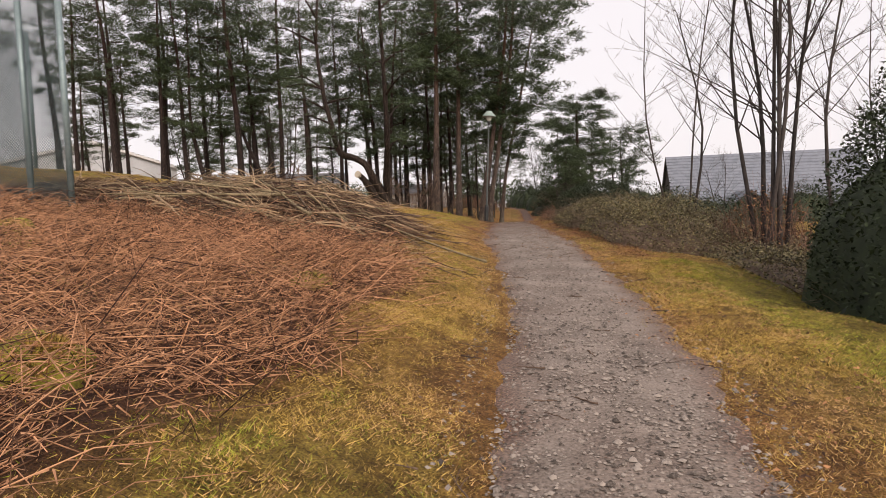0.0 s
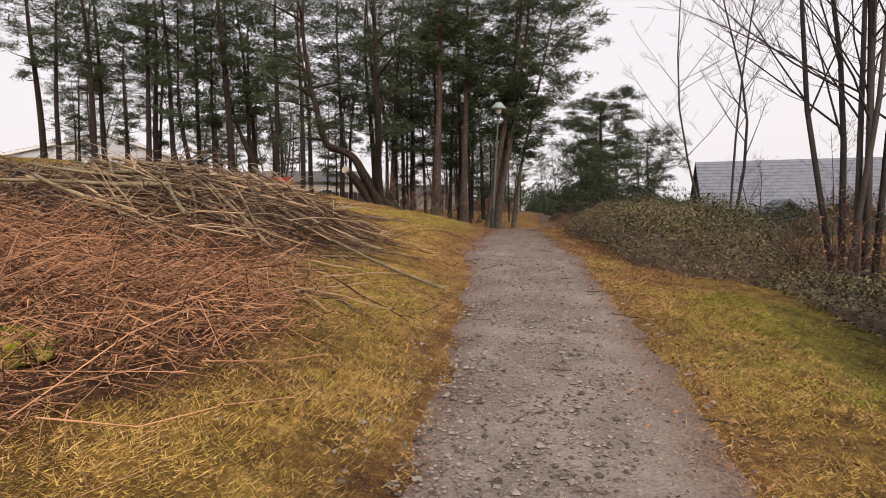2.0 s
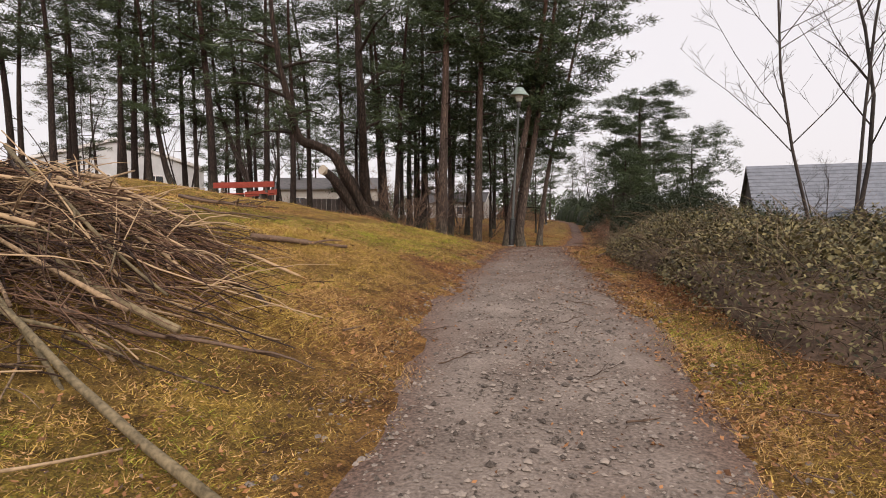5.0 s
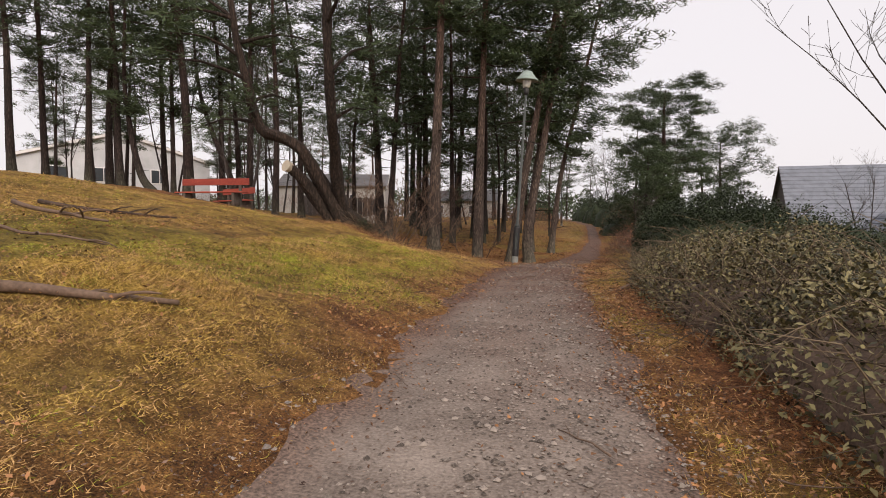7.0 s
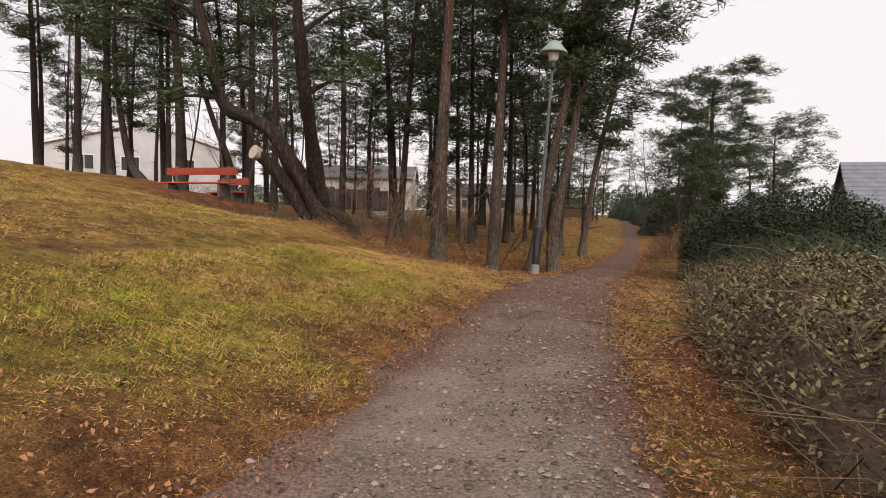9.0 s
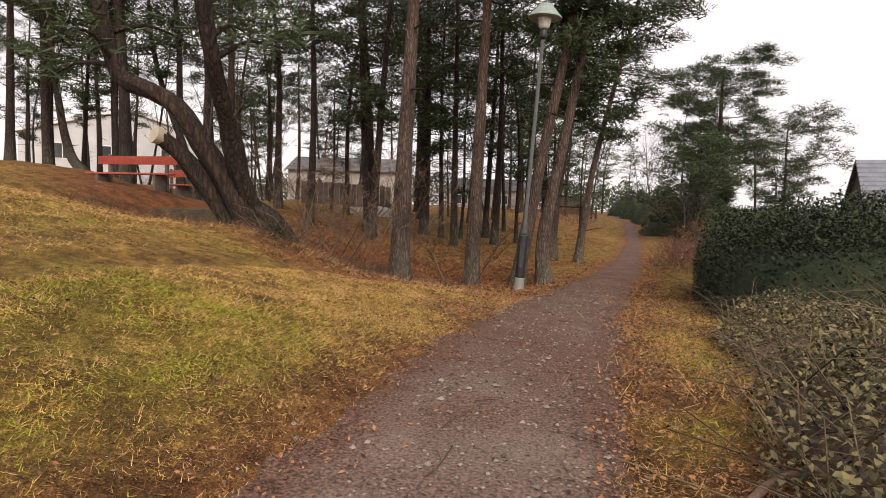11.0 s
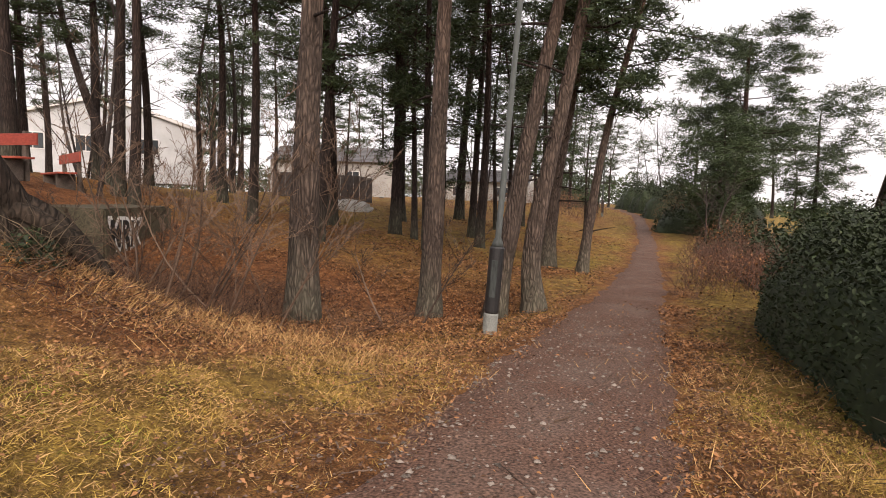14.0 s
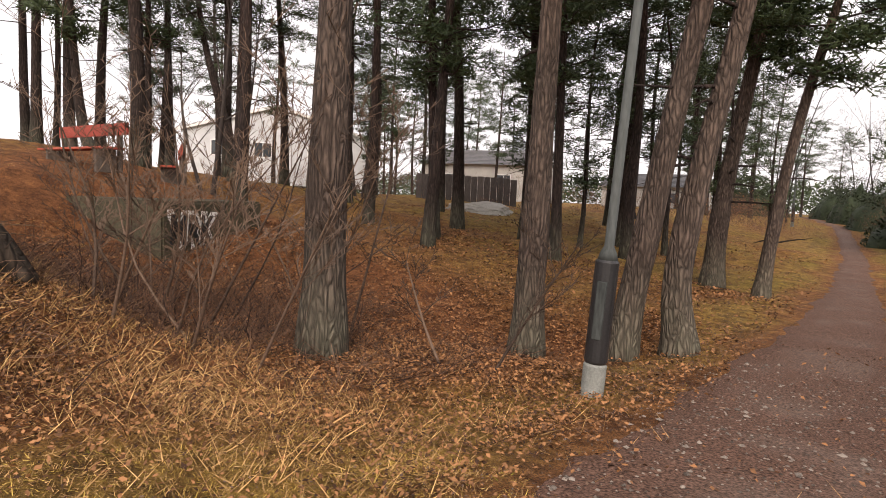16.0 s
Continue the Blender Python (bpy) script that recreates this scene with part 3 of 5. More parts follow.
place(pine("leaning pine close behind the lamp post", 15, 0.205, line=[(0, 0, 0), (0.18, 0, 1.2), (0.55, 0, 3.5), (1.0, 0.1, 6), (1.6, 0.2, 10), (1.9, 0.3, 15)], bare=0.6, seed=14, detail=16, boughs=30, blade=1.7, tufts=9, spread=3.0), -0.55, 38.5)
place(pine("slim dark pine leaning over the path", 14, 0.17, line=[(0, 0, 0), (0.15, 0, 1.5), (0.5, 0, 4), (1.6, 0, 9), (2.6, 0, 14)], bare=0.5, seed=15, detail=14, boughs=30, blade=1.7, tufts=9, spread=3.2), 0.2, 45.3)
place(pine("forked dark pine with a broken snag", 15, 0.26, line=[(0, 0, 0), (0.1, 0, 2), (0.5, 0, 5), (1.1, 0, 9), (1.4, 0, 15)], bare=0.5, seed=16, detail=14, boughs=30, blade=1.7, tufts=9, spread=3.4, dead=9), -0.9, 46.0)

# The rest of the wood: a few pines built once, then repeated.
WOOD = "pines of the wood"
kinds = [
    pine("silhouette-dark slender pine with a high ragged crown", 13.5, 0.17, (0.3, 0.1), 0.18, 0.48, 2.6, 5, 22, 21, "silhouette_bark", group=WOOD),
    pine("silhouette-dark pine with a bent trunk and sparse crown", 12.5, 0.17, (-0.5, 0.2), 0.4, 0.42, 2.9, 5, 22, 22, "silhouette_bark", group=WOOD, dead=8),
    pine("silhouette-dark thin pine with low dead snags", 12.0, 0.13, (0.2, -0.2), 0.12, 0.3, 2.2, 5, 24, 23, "silhouette_bark", group=WOOD, dead=10),
    pine("silhouette-dark pine with a broad flat crown", 14.0, 0.21, (0.1, 0.4), 0.25, 0.42, 3.4, 5, 24, 24, "silhouette_bark", group=WOOD),
    pine("silhouette-dark slightly leaning pine with a full crown", 13.0, 0.15, (0.9, 0.1), 0.15, 0.28, 2.5, 5, 26, 25, "silhouette_bark", group=WOOD),
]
first = [(-19.6, 39.4), (-18.2, 39.8), (-16.8, 41.4), (-6.5, 47.5), (-4.6, 50.5)]
for k, (x, y) in enumerate(first):
    place(kinds[k], x, y, k * 1.3)
spots_left = [(-24.5, 38.5), (-23.2, 40.5), (-21.0, 42.0), (-19.0, 43.5), (-15.6, 43.5), (-15.0, 40.2), (-13.4, 42.3), (-20.5, 36.6), (-27.5, 40.5), (-11.0, 40.6), (-13.0, 46.5), (-17.5, 47.5), (-25.8, 42.5)]
spots_mid = [(-10.2, 44.5), (-9.0, 47.5), (-8.2, 52.0), (-6.6, 42.6), (-4.2, 44.6), (-3.4, 47.4), (-9.8, 55.5), (-11.8, 50.5), (-7.4, 44.0), (-5.4, 46.6), (-4.0, 56.8), (-6.9, 56.0)]
rngw = random.Random(77)
for k, (x, y) in enumerate(spots_left + spots_mid):
    sort = (0, 1, 3)[k % 3] if k < len(spots_left) else (k * 3 + 1) % 5
    place_copy(kinds[sort], x, y, rngw.uniform(0, 6.3), rngw.uniform(0.85, 1.12))
for k in range(26):
    y = rngw.uniform(58, 92)
    x = -1.5 - (y - 56) * 0.05 - rngw.random() ** 0.8 * 44
    place_copy(kinds[k % 5], x, y, rngw.uniform(0, 6.3), rngw.uniform(0.8, 1.15))
for k in range(7):
    y = rngw.uniform(40, 62)
    place_copy(kinds[k % 5], -20 - rngw.random() * 24, y, rngw.uniform(0, 6.3), rngw.uniform(0.85, 1.1))
for k in range(10):
    y = rngw.uniform(84, 120)
    place_copy(kinds[k % 5], rngw.uniform(-8, 16), y, rngw.uniform(0, 6.3), rngw.uniform(0.7, 1.0))

# Thin young pines that fill the wood between the tall trunks.
YOUNG = "young pines of the wood"
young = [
    pine("thin young pine with sparse low boughs", 8.0, 0.085, (0.3, 0.1), 0.2, 0.22, 1.7, 3, 22, 51, "silhouette_bark", group=YOUNG, dead=8, detail=8, size=0.3),
    pine("thin young pine with sparse low boughs", 9.5, 0.095, (-0.4, 0.2), 0.3, 0.26, 1.9, 3, 24, 52, "silhouette_bark", group=YOUNG, dead=10, detail=8, size=0.3),
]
place(young[0], -5.2, 48.6)
place(young[1], -3.1, 50.3)
for k, (x, y) in enumerate(((-7.2, 49.4), (-4.4, 53.4), (-2.2, 54.6), (-3.3, 60.0), (-1.2, 58.6), (-9.6, 60.0), (-13.6, 52.2))):
    place_copy(young[k % 2], x, y, rngw.uniform(0, 6.3), rngw.uniform(0.8, 1.2))

place(pine("slim pine with a trunk curved like a bow", 12, 0.19, line=[(0, 0, 0), (-0.55, 0, 0.55), (-0.95, 0, 1.7), (-1.25, 0, 3.2), (-1.45, 0, 5), (-1.35, 0, 8), (-1.3, 0, 12)], bare=0.5, seed=41, bark="silhouette_bark", spread=2.6, tufts=5), -16.3, 39.6)
place(pine("silhouette-dark pine leaning across its neighbours", 12, 0.18, line=[(0, 0, 0), (-0.3, 0, 1.5), (-1.2, 0, 3.5), (-1.9, 0, 5.5), (-2.2, 0, 8), (-2.2, 0, 12)], bare=0.5, seed=42, bark="silhouette_bark", spread=2.6, tufts=5), -14.6, 43.0)

# The free-standing pine beyond the hedges, leafy almost to the ground.
place(pine("broad free-standing pine, green nearly to the ground", 10.8, 0.3, (0.8, 0), 0.3, 0.14, 3.1, 24, 40, 31, "silhouette_bark", dead=3, size=0.36, puff=0.12, blade=1.5), 6.0, 66.0)
place(pine("bushy young pine among the hedges", 8.0, 0.16, (0.2, 0), 0.2, 0.06, 3.0, 11, 30, 32, "silhouette_bark", dead=0, size=0.42, puff=0.2, blade=1.4), 11.0, 70.0)
place(pine("bushy young pine below the tall one", 6.0, 0.14, (-0.2, 0), 0.2, 0.05, 2.6, 11, 30, 33, "silhouette_bark", dead=0, size=0.42, puff=0.2, blade=1.4), 5.2, 62.0)


def old_tree():
    """The crooked old tree: one bole that parts into an arching limb, an upright limb and a sawn stub."""
    tree = tagged(new("crooked_tree"), "crooked old tree with an arching limb and a sawn-off stub", "tree")
    rng = random.Random(8)
    arch = [(0.0, -0.1, -0.3), (-0.05, -0.4, 0.35), (-0.17, -0.55, 0.75), (-0.4, -0.7, 1.25), (-0.62, -0.9, 1.75), (-0.82, -1.12, 2.12), (-1.25, -1.28, 2.38), (-1.75, -1.25, 2.55), (-1.96, -1.3, 2.95), (-2.08, -1.38, 3.6), (-2.2, -1.45, 4.2), (-2.35, -1.5, 5.0), (-2.6, -1.5, 7.0), (-2.5, -1.3, 9.5)]
    upright = [(0.1, 0.05, -0.3), (-0.02, -0.05, 0.25), (0.02, -0.4, 0.75), (0.06, -0.7, 1.25), (0.15, -1.0, 1.75), (0.28, -1.38, 2.25), (0.42, -1.75, 2.75), (0.5, -2.1, 3.8), (0.5, -2.2, 5.5), (0.45, -2.2, 7.5), (0.4, -2.1, 10.0)]
    stub = [(-0.1, -0.3, 0.0), (-0.42, -0.55, 0.55), (-0.68, -0.78, 1.05), (-0.88, -0.98, 1.4), (-1.06, -1.2, 1.62)]
    root = [(-0.05, -0.2, 0.5), (0.25, 0.0, 0.3), (0.45, 0.16, 0.08), (0.65, 0.3, -0.25)]
    bole = [(0.1, 0.0, -0.4), (0.0, -0.12, 0.1), (-0.1, -0.32, 0.5), (-0.2, -0.5, 0.85)]
    for name, line, r, r2, fall in (("arching_limb", arch, 0.168, 0.05, 1.8), ("upright_limb", upright, 0.16, 0.05, 1.4), ("sawn_stub", stub, 0.165, 0.115, 1.0), ("root", root, 0.17, 0.09, 1.0), ("bole", bole, 0.3, 0.16, 0.9)):
        v, f = [], []
        p = bend(line, 30)
        tube(v, f, p, [r + (r2 - r) * (k / 29) ** fall for k in range(30)], 18, rough=0.45)
        mesh_ob(name, v, f, M["old_bark"], tree, smooth=True)
    v, f = [], []
    d = Vector((-0.3, -0.85, 0.3)).normalized()
    e = Vector(stub[-1])
    tube(v, f, [e - d * 0.05, e + d * 0.09], [0.13, 0.15], 18)
    mesh_ob("cut_face", v, f, M["cut_wood"], tree)
    bv, bf, nv, nf = [], [], [], []
    for base in (arch, upright):
        line = bend(base, 30)
        for k in range(12):
            i = rng.randint(16, 29)
            a = rng.uniform(0, 6.3)
            e = line[i] + Vector((math.cos(a), math.sin(a), rng.uniform(-0.1, 0.6))) * rng.uniform(0.8, 2.6)
            m = line[i].lerp(e, 0.5) + Vector((0, 0, 0.2))
            tube(bv, bf, bend([line[i], m, e], 5), [0.06, 0.045, 0.03, 0.02, 0.01], 5, cap=False)
            for _ in range(14):
                needle_spray(nv, nf, m.lerp(e, rng.uniform(0.2, 1.1)) + Vector((rng.gauss(0, 0.3), rng.gauss(0, 0.3), rng.gauss(0.1, 0.15))), (e - m).normalized(), 0.34, rng, 11)
    tagged(mesh_ob("branchwork", bv, bf, M["old_bark"], tree, smooth=True), kind="stuff")
    tagged(mesh_ob("crown", nv, nf, M["needle"], tree), kind="stuff")
    return tree


place(old_tree(), -4.02, 32.75)


# ---- lamp posts ----
def lamp_post():
    lamp = tagged(new("street_lamp"), "slim park lamp post with a conical green-grey hat", "street lamp", "park lamps along the path")
    v, f = [], []
    tube(v, f, [(0, 0, -0.3), (0, 0, 0.0), (0, 0, 0.26), (0, 0, 0.28)], [0.1, 0.1, 0.1, 0.085], 20)
    tagged(mesh_ob("foot", v, f, M["post_foot"], lamp, smooth=False), "pale grey concrete foot")
    v, f = [], []
    tube(v, f, [(0, 0, 0.28), (0, 0, 0.3), (0.0, 0, 1.16), (0.0, 0, 1.18)], [0.092, 0.1, 0.1, 0.085], 20)
    sl = tagged(mesh_ob("sleeve", v, f, M["black"], lamp), "black service sleeve")
    bm = bmesh.new()
    box(bm, -0.03, -0.108, 0.5, 0.055, -0.08, 1.0, 0.006)
    part("hatch", bm, M["pole"], sl)
    v, f = [], []
    tube(v, f, [(0, 0, 1.18), (0, 0, 1.24), (0, 0, 1.3), (0.0, 0, 5.2)], [0.085, 0.07, 0.042, 0.034], 16)
    mesh_ob("pole", v, f, M["pole"], lamp, smooth=True)
    v, f = [], []
    tube(v, f, [(0, 0, 5.15), (0, 0, 5.2), (0, 0, 5.32), (0, 0, 5.36)], [0.05, 0.075, 0.075, 0.06], 16)
    mesh_ob("collar", v, f, M["black"], lamp, smooth=True)
    v, f = [], []
    tube(v, f, [(0, 0, 5.36), (0, 0, 5.4), (0, 0, 5.56), (0, 0, 5.6)], [0.07, 0.11, 0.14, 0.13], 20)
    mesh_ob("lantern", v, f, M["lamp_glass"], lamp, smooth=True)
    v, f = [], []
    tube(v, f, [(0, 0, 5.57), (0, 0, 5.59), (0, 0, 5.78), (0, 0, 5.84), (0, 0, 5.86)], [0.34, 0.34, 0.17, 0.14, 0.03], 24)
    mesh_ob("hat", v, f, M["hat"], lamp)
    return lamp


lamp = lamp_post()
lamp.matrix_basis = Matrix.Translation((0.0, 36.1, ground_z(0.0, 36.1))) @ Euler((0, radians(3.2), 0)).to_matrix().to_4x4()
copy_thing(lamp, pose(-1.7, 75.0, ground_z(-1.7, 75.0)))
copy_thing(lamp, pose(-3.6, 98.0, ground_z(-3.6, 98.0)))


# ---- bunker slab with benches ----
def platform():
    p = tagged(new("concrete_platform"), "mossy old concrete platform with painted letters on its side", "platform")
    bm = bmesh.new()
    ring = [(-7.1, 36.3), (-8.4, 39.2), (-13.6, 39.4), (-13.6, 35.4)]
    lo = [bm.verts.new((x, y, 1.4)) for x, y in ring]
    hi = [bm.verts.new((x, y, 3.05)) for x, y in ring]
    bm.faces.new(hi)
    bm.faces.new(lo[::-1])
    for k in range(4):
        n = (k + 1) % 4
        bm.faces.new((lo[k], lo[n], hi[n], hi[k]))
    bmesh.ops.recalc_face_normals(bm, faces=bm.faces)
    bmesh.ops.bevel(bm, geom=list(bm.edges), offset=0.04, segments=2, affect="EDGES")
    part("slab", bm, M["concrete"], p)
    return p


slab = platform()


def letters(word, m, size, material, extrude, name, parent):
    c = bpy.data.curves.new("letters", "FONT")
    c.body, c.size, c.extrude, c.offset = word, size, extrude, 0.05 if name == "white_outline" else 0.012
    c.align_x = "CENTER"
    ob = new(name, c)
    me = bpy.data.meshes.new_from_object(ob.evaluated_get(bpy.context.evaluated_depsgraph_get()))
    bpy.data.objects.remove(ob)
    me.materials.append(material)
    ob = new(name, me)
    ob.parent = parent
    ob.matrix_basis = m
    return ob


side = Vector((-1.6, 3.6, 0)).normalized()
face = Matrix(((side.x, 0, side.y, 0), (side.y, 0, -side.x, 0), (0, 1, 0, 0), (0, 0, 0, 1)))
mark = Vector((-7.1, 36.3, 0)) + side * 0.72
sheer = Matrix(((1, 0.12, 0, 0), (0, 1.25, 0, 0), (0, 0, 1, 0), (0, 0, 0, 1)))
tagged(letters("MRK", Matrix.Translation(mark + Vector((side.y, -side.x, 0)) * 0.012 + Vector((0, 0, 2.3))) @ face @ sheer, 0.62, M["paint_white"], 0.004, "white_outline", slab), "thick white sprayed outline")
tagged(letters("MRK", Matrix.Translation(mark + Vector((side.y, -side.x, 0)) * 0.022 + Vector((0, 0, 2.33))) @ face @ sheer, 0.56, M["paint_black"], 0.004, "black_letters", slab), "black sprayed letters")


def bench(length):
    b = tagged(new("park_bench"), "weathered red plank park bench on concrete legs", "bench", "benches on the platform")
    for k, (y, z, tilt) in enumerate(((-0.36, 0.45, 0), (-0.22, 0.45, 0), (-0.08, 0.45, 0), (0.08, 0.68, 1))):
        bm = bmesh.new()
        if tilt:
            box(bm, -length / 2, y, z, length / 2, y + 0.04, z + 0.22, 0.008)
        else:
            box(bm, -length / 2, y, z - 0.04, length / 2, y + 0.12, z, 0.008)
        part("back_plank" if tilt else "seat_plank", bm, M["red"], b)
    for x in (-length * 0.36, length * 0.36):
        bm = bmesh.new()
        box(bm, x - 0.05, -0.34, 0, x + 0.05, 0.06, 0.41, 0.015)
        box(bm, x - 0.05, 0.1, 0, x + 0.05, 0.19, 0.95, 0.015)
        part("leg", bm, M["bench_leg"], b)
    return b


bench_a = bench(2.9)
bench_a.matrix_basis = pose(-11.5, 37.2, ground_z(-11.5, 37.1) - 0.12, 0, 0, 0)
bench_a.scale = (1, 1, 1.1)
copy_thing(bench_a, pose(-12.2, 39.6, ground_z(-12.2, 39.6) - 0.1, 0, 0, -30))


# ---- houses ----
def window(name, w, h, parent, m, glass="glass"):
    fr = None
    bm = bmesh.new()
    box(bm, -w / 2, -0.04, -h / 2, w / 2, 0.03, h / 2, 0, m)
    fr = part(name, bm, M["fascia"], parent)
    bm = bmesh.new()
    box(bm, -w / 2 + 0.08, -0.055, -h / 2 + 0.08, -0.03, -0.045, h / 2 - 0.08, 0, m)
    part("pane", bm, M[glass], fr)
    bm = bmesh.new()
    box(bm, 0.03, -0.055, -h / 2 + 0.08, w / 2 - 0.08, -0.045, h / 2 - 0.08, 0, m)
    part("pane", bm, M[glass], fr)
    return fr


def gable_house(label, length, depth, wall_h, roof_h, wall, roof, windows=(), overhang=0.5, boards=True):
    """A house with its ridge along x, front towards -y, base at the origin."""
    h = tagged(new("house"), label, "house")
    bm = bmesh.new()
    prof = [(-depth / 2, 0), (depth / 2, 0), (depth / 2, wall_h), (0, wall_h + roof_h - 0.15), (-depth / 2, wall_h)]
    a = [bm.verts.new((-length / 2, y, z)) for y, z in prof]
    c = [bm.verts.new((length / 2, y, z)) for y, z in prof]
    bm.faces.new(a[::-1])
    bm.faces.new(c)
    for k in range(5):
        n = (k + 1) % 5
        bm.faces.new((a[k], a[n], c[n], c[k]))
    bmesh.ops.recalc_face_normals(bm, faces=bm.faces)
    part("wall", bm, M[wall], h)
    slope = math.hypot(depth / 2, roof_h)
    for s in (-1, 1):
        rows = max(4, int(slope / 0.42))
        v, f = [], []
        e = slope * (1 + overhang / (depth / 2))
        for k in range(rows):
            u0, u1 = e * k / rows, e * (k + 1) / rows
            for u, lift in ((u0, 0.03), (u1, 0.10)):
                y = s * u * (depth / 2) / slope
                z = wall_h + roof_h - u * roof_h / slope + lift
                v += [(-length / 2 - overhang * 0.6, y, z), (length / 2 + overhang * 0.6, y, z)]
        f = [(q, q + 1, q + 3, q + 2) for q in range(0, len(v) - 2, 2)]
        mesh_ob("roof", v, f, M[roof], h)
    for s in (-1, 1):
        x = s * (length / 2 + overhang * 0.6)
        for t in (-1, 1):
            v, f = [], []
            y1, z1 = t * (depth / 2 + overhang), wall_h - overhang * roof_h / (depth / 2)
            top = wall_h + roof_h
            v = [(x, 0, top + 0.05), (x, y1, z1 + 0.05), (x, y1, z1 - 0.2), (x, 0, top - 0.2)]
            v += [(q[0] - s * 0.05, q[1], q[2]) for q in v]
            f = [(0, 1, 2, 3), (7, 6, 5, 4), (0, 4, 5, 1), (3, 2, 6, 7), (1, 5, 6, 2)]
            mesh_ob("bargeboard", v, f, M["fascia" if wall != "dark_board" else "dark_board"], h)
    for x, z, w, hh in windows:
        window("window", w, hh, h, Matrix.Translation((x, -depth / 2 - 0.02, z)))
    return h


roof_house = gable_house("low dark house with a grey tiled gable roof", 18, 11, 2.6, 5.4, "dark_board", "roof_tile", [(-4, 1.6, 1.6, 1.2), (2, 1.6, 1.6, 1.2)])
roof_house.matrix_basis = pose(25.5, 73.5, -0.4, 0, 0, -4)
white_house = gable_house("white boarded house with a shallow gable roof", 16, 15, 4.4, 2.3, "white_wall", "roof_flat", [])
for wx, wz in ((-4.6, 2.9), (-1.2, 2.9), (3.2, 2.9)):
    window("window", 1.5, 1.3, white_house, Matrix.Translation((8.02, wx, wz)) @ Euler((0, 0, radians(90))).to_matrix().to_4x4())
white_house.matrix_basis = pose(-66, 88, 4.2, 0, 0, -42)
white_house.scale = (1.45,) * 3
far_house = gable_house("pale far house with a flat-pitched roof", 12, 9, 3.4, 1.6, "brick_wall", "roof_flat", [(-3, 1.8, 1.4, 1.3), (2, 1.8, 1.4, 1.3)])
far_house.matrix_basis = pose(-29, 84, 3.4, 0, 0, 18)
low_house = gable_house("low pale house behind the wood", 10, 9, 2.8, 1.5, "brick_wall", "roof_flat", [(-3, 1.6, 1.6, 1.2), (2, 1.6, 1.6, 1.2)])
low_house.matrix_basis = pose(-17, 100, 2.8, 0, 0, 4)
annex = gable_house("small gabled porch below the tiled roof", 5, 4, 2.2, 1.8, "dark_board", "roof_tile", [])
annex.matrix_basis = pose(21.5, 66.0, -0.4, 0, 0, 86)


def screen_fence(x0, y0, x1, y1, h):
    """A dark board fence, each board a part."""
    fence = tagged(new("board_fence"), "dark weathered board fence behind the wood", "fence")
    n = int(math.hypot(x1 - x0, y1 - y0) / 0.4)
    turn = math.degrees(math.atan2(y1 - y0, x1 - x0))
    bm = bmesh.new()
    box(bm, -0.19, -0.015, -0.3, 0.19, 0.015, h, 0.004)
    b = part("board", bm, M["dark_board"], fence)
    for k in range(n + 1):
        o = b if k == 0 else b.copy()
        if k:
            scene.collection.objects.link(o)
        x, y = x0 + (x1 - x0) * k / n, y0 + (y1 - y0) * k / n
        o.matrix_basis = pose(x, y, ground_z(x, y), 0, 0, turn)
    return fence


screen_fence(-20.5, 60.5, -14.5, 61.5, 1.5)


def rock(label, x, y, w, d, h, seed):
    bm = bmesh.new()
    bmesh.ops.create_icosphere(bm, subdivisions=4, radius=1)
    for v in bm.verts:
        k = 1 + 0.35 * noise.noise(v.co * 1.3 + Vector((seed, 0, 0))) + 0.12 * noise.noise(v.co * 4 + Vector((0, seed, 0)))
        v.co = Vector((v.co.x * w * k, v.co.y * d * k, v.co.z * h * k))
    r = part("rock", bm, M["rock"], smooth=False)
    tagged(r, label, "rock")
    r.matrix_basis = pose(x, y, ground_z(x, y))
    return r


rock("pale lichened outcrop among fallen leaves", -12.4, 54.4, 1.5, 1.7, 0.42, 3)


# ---- plants and litter, as loose stuff ----
R = np.random.RandomState(42)


def stuff(name, co, faces, material, label, category, parent=None):
    me = bpy.data.meshes.new(name)
    n = faces.shape[1]
    me.vertices.add(len(co))
    me.vertices.foreach_set("co", np.ascontiguousarray(co, np.float32).ravel())
    me.loops.add(faces.size)
    me.loops.foreach_set("vertex_index", np.ascontiguousarray(faces, np.int32).ravel())
    me.polygons.add(len(faces))
    me.polygons.foreach_set("loop_start", np.arange(0, faces.size, n, dtype=np.int32))
    me.update(calc_edges=True)
    me.materials.append(material)
    ob = new(name, me)
    ob.parent = parent
    return tagged(ob, label, category if parent is None else "", kind="stuff")


def units(n, low, high):
    """Random directions with an elevation between low and high degrees."""
    a = R.uniform(0, 2 * np.pi, n)
    e = np.radians(R.uniform(low, high, n))
    return np.column_stack([np.cos(a) * np.cos(e), np.sin(a) * np.cos(e), np.sin(e)])


def unit(v):
    return v / np.maximum(np.linalg.norm(v, axis=1, keepdims=True), 1e-9)


def blades(p, d, length, width, droop=0.0, taper=0.3):
    """Quads from p along d: co, faces."""
    n = len(p)
    side = unit(np.cross(d, R.normal(size=(n, 3)))) * width[:, None] * 0.5
    tip = p + d * length[:, None] - np.array([0, 0, 1.0]) * (droop * length)[:, None]
    co = np.stack([p - side, p + side, tip + side * taper, tip - side * taper], 1).reshape(-1, 3)
    return co, np.arange(4 * n).reshape(-1, 4)


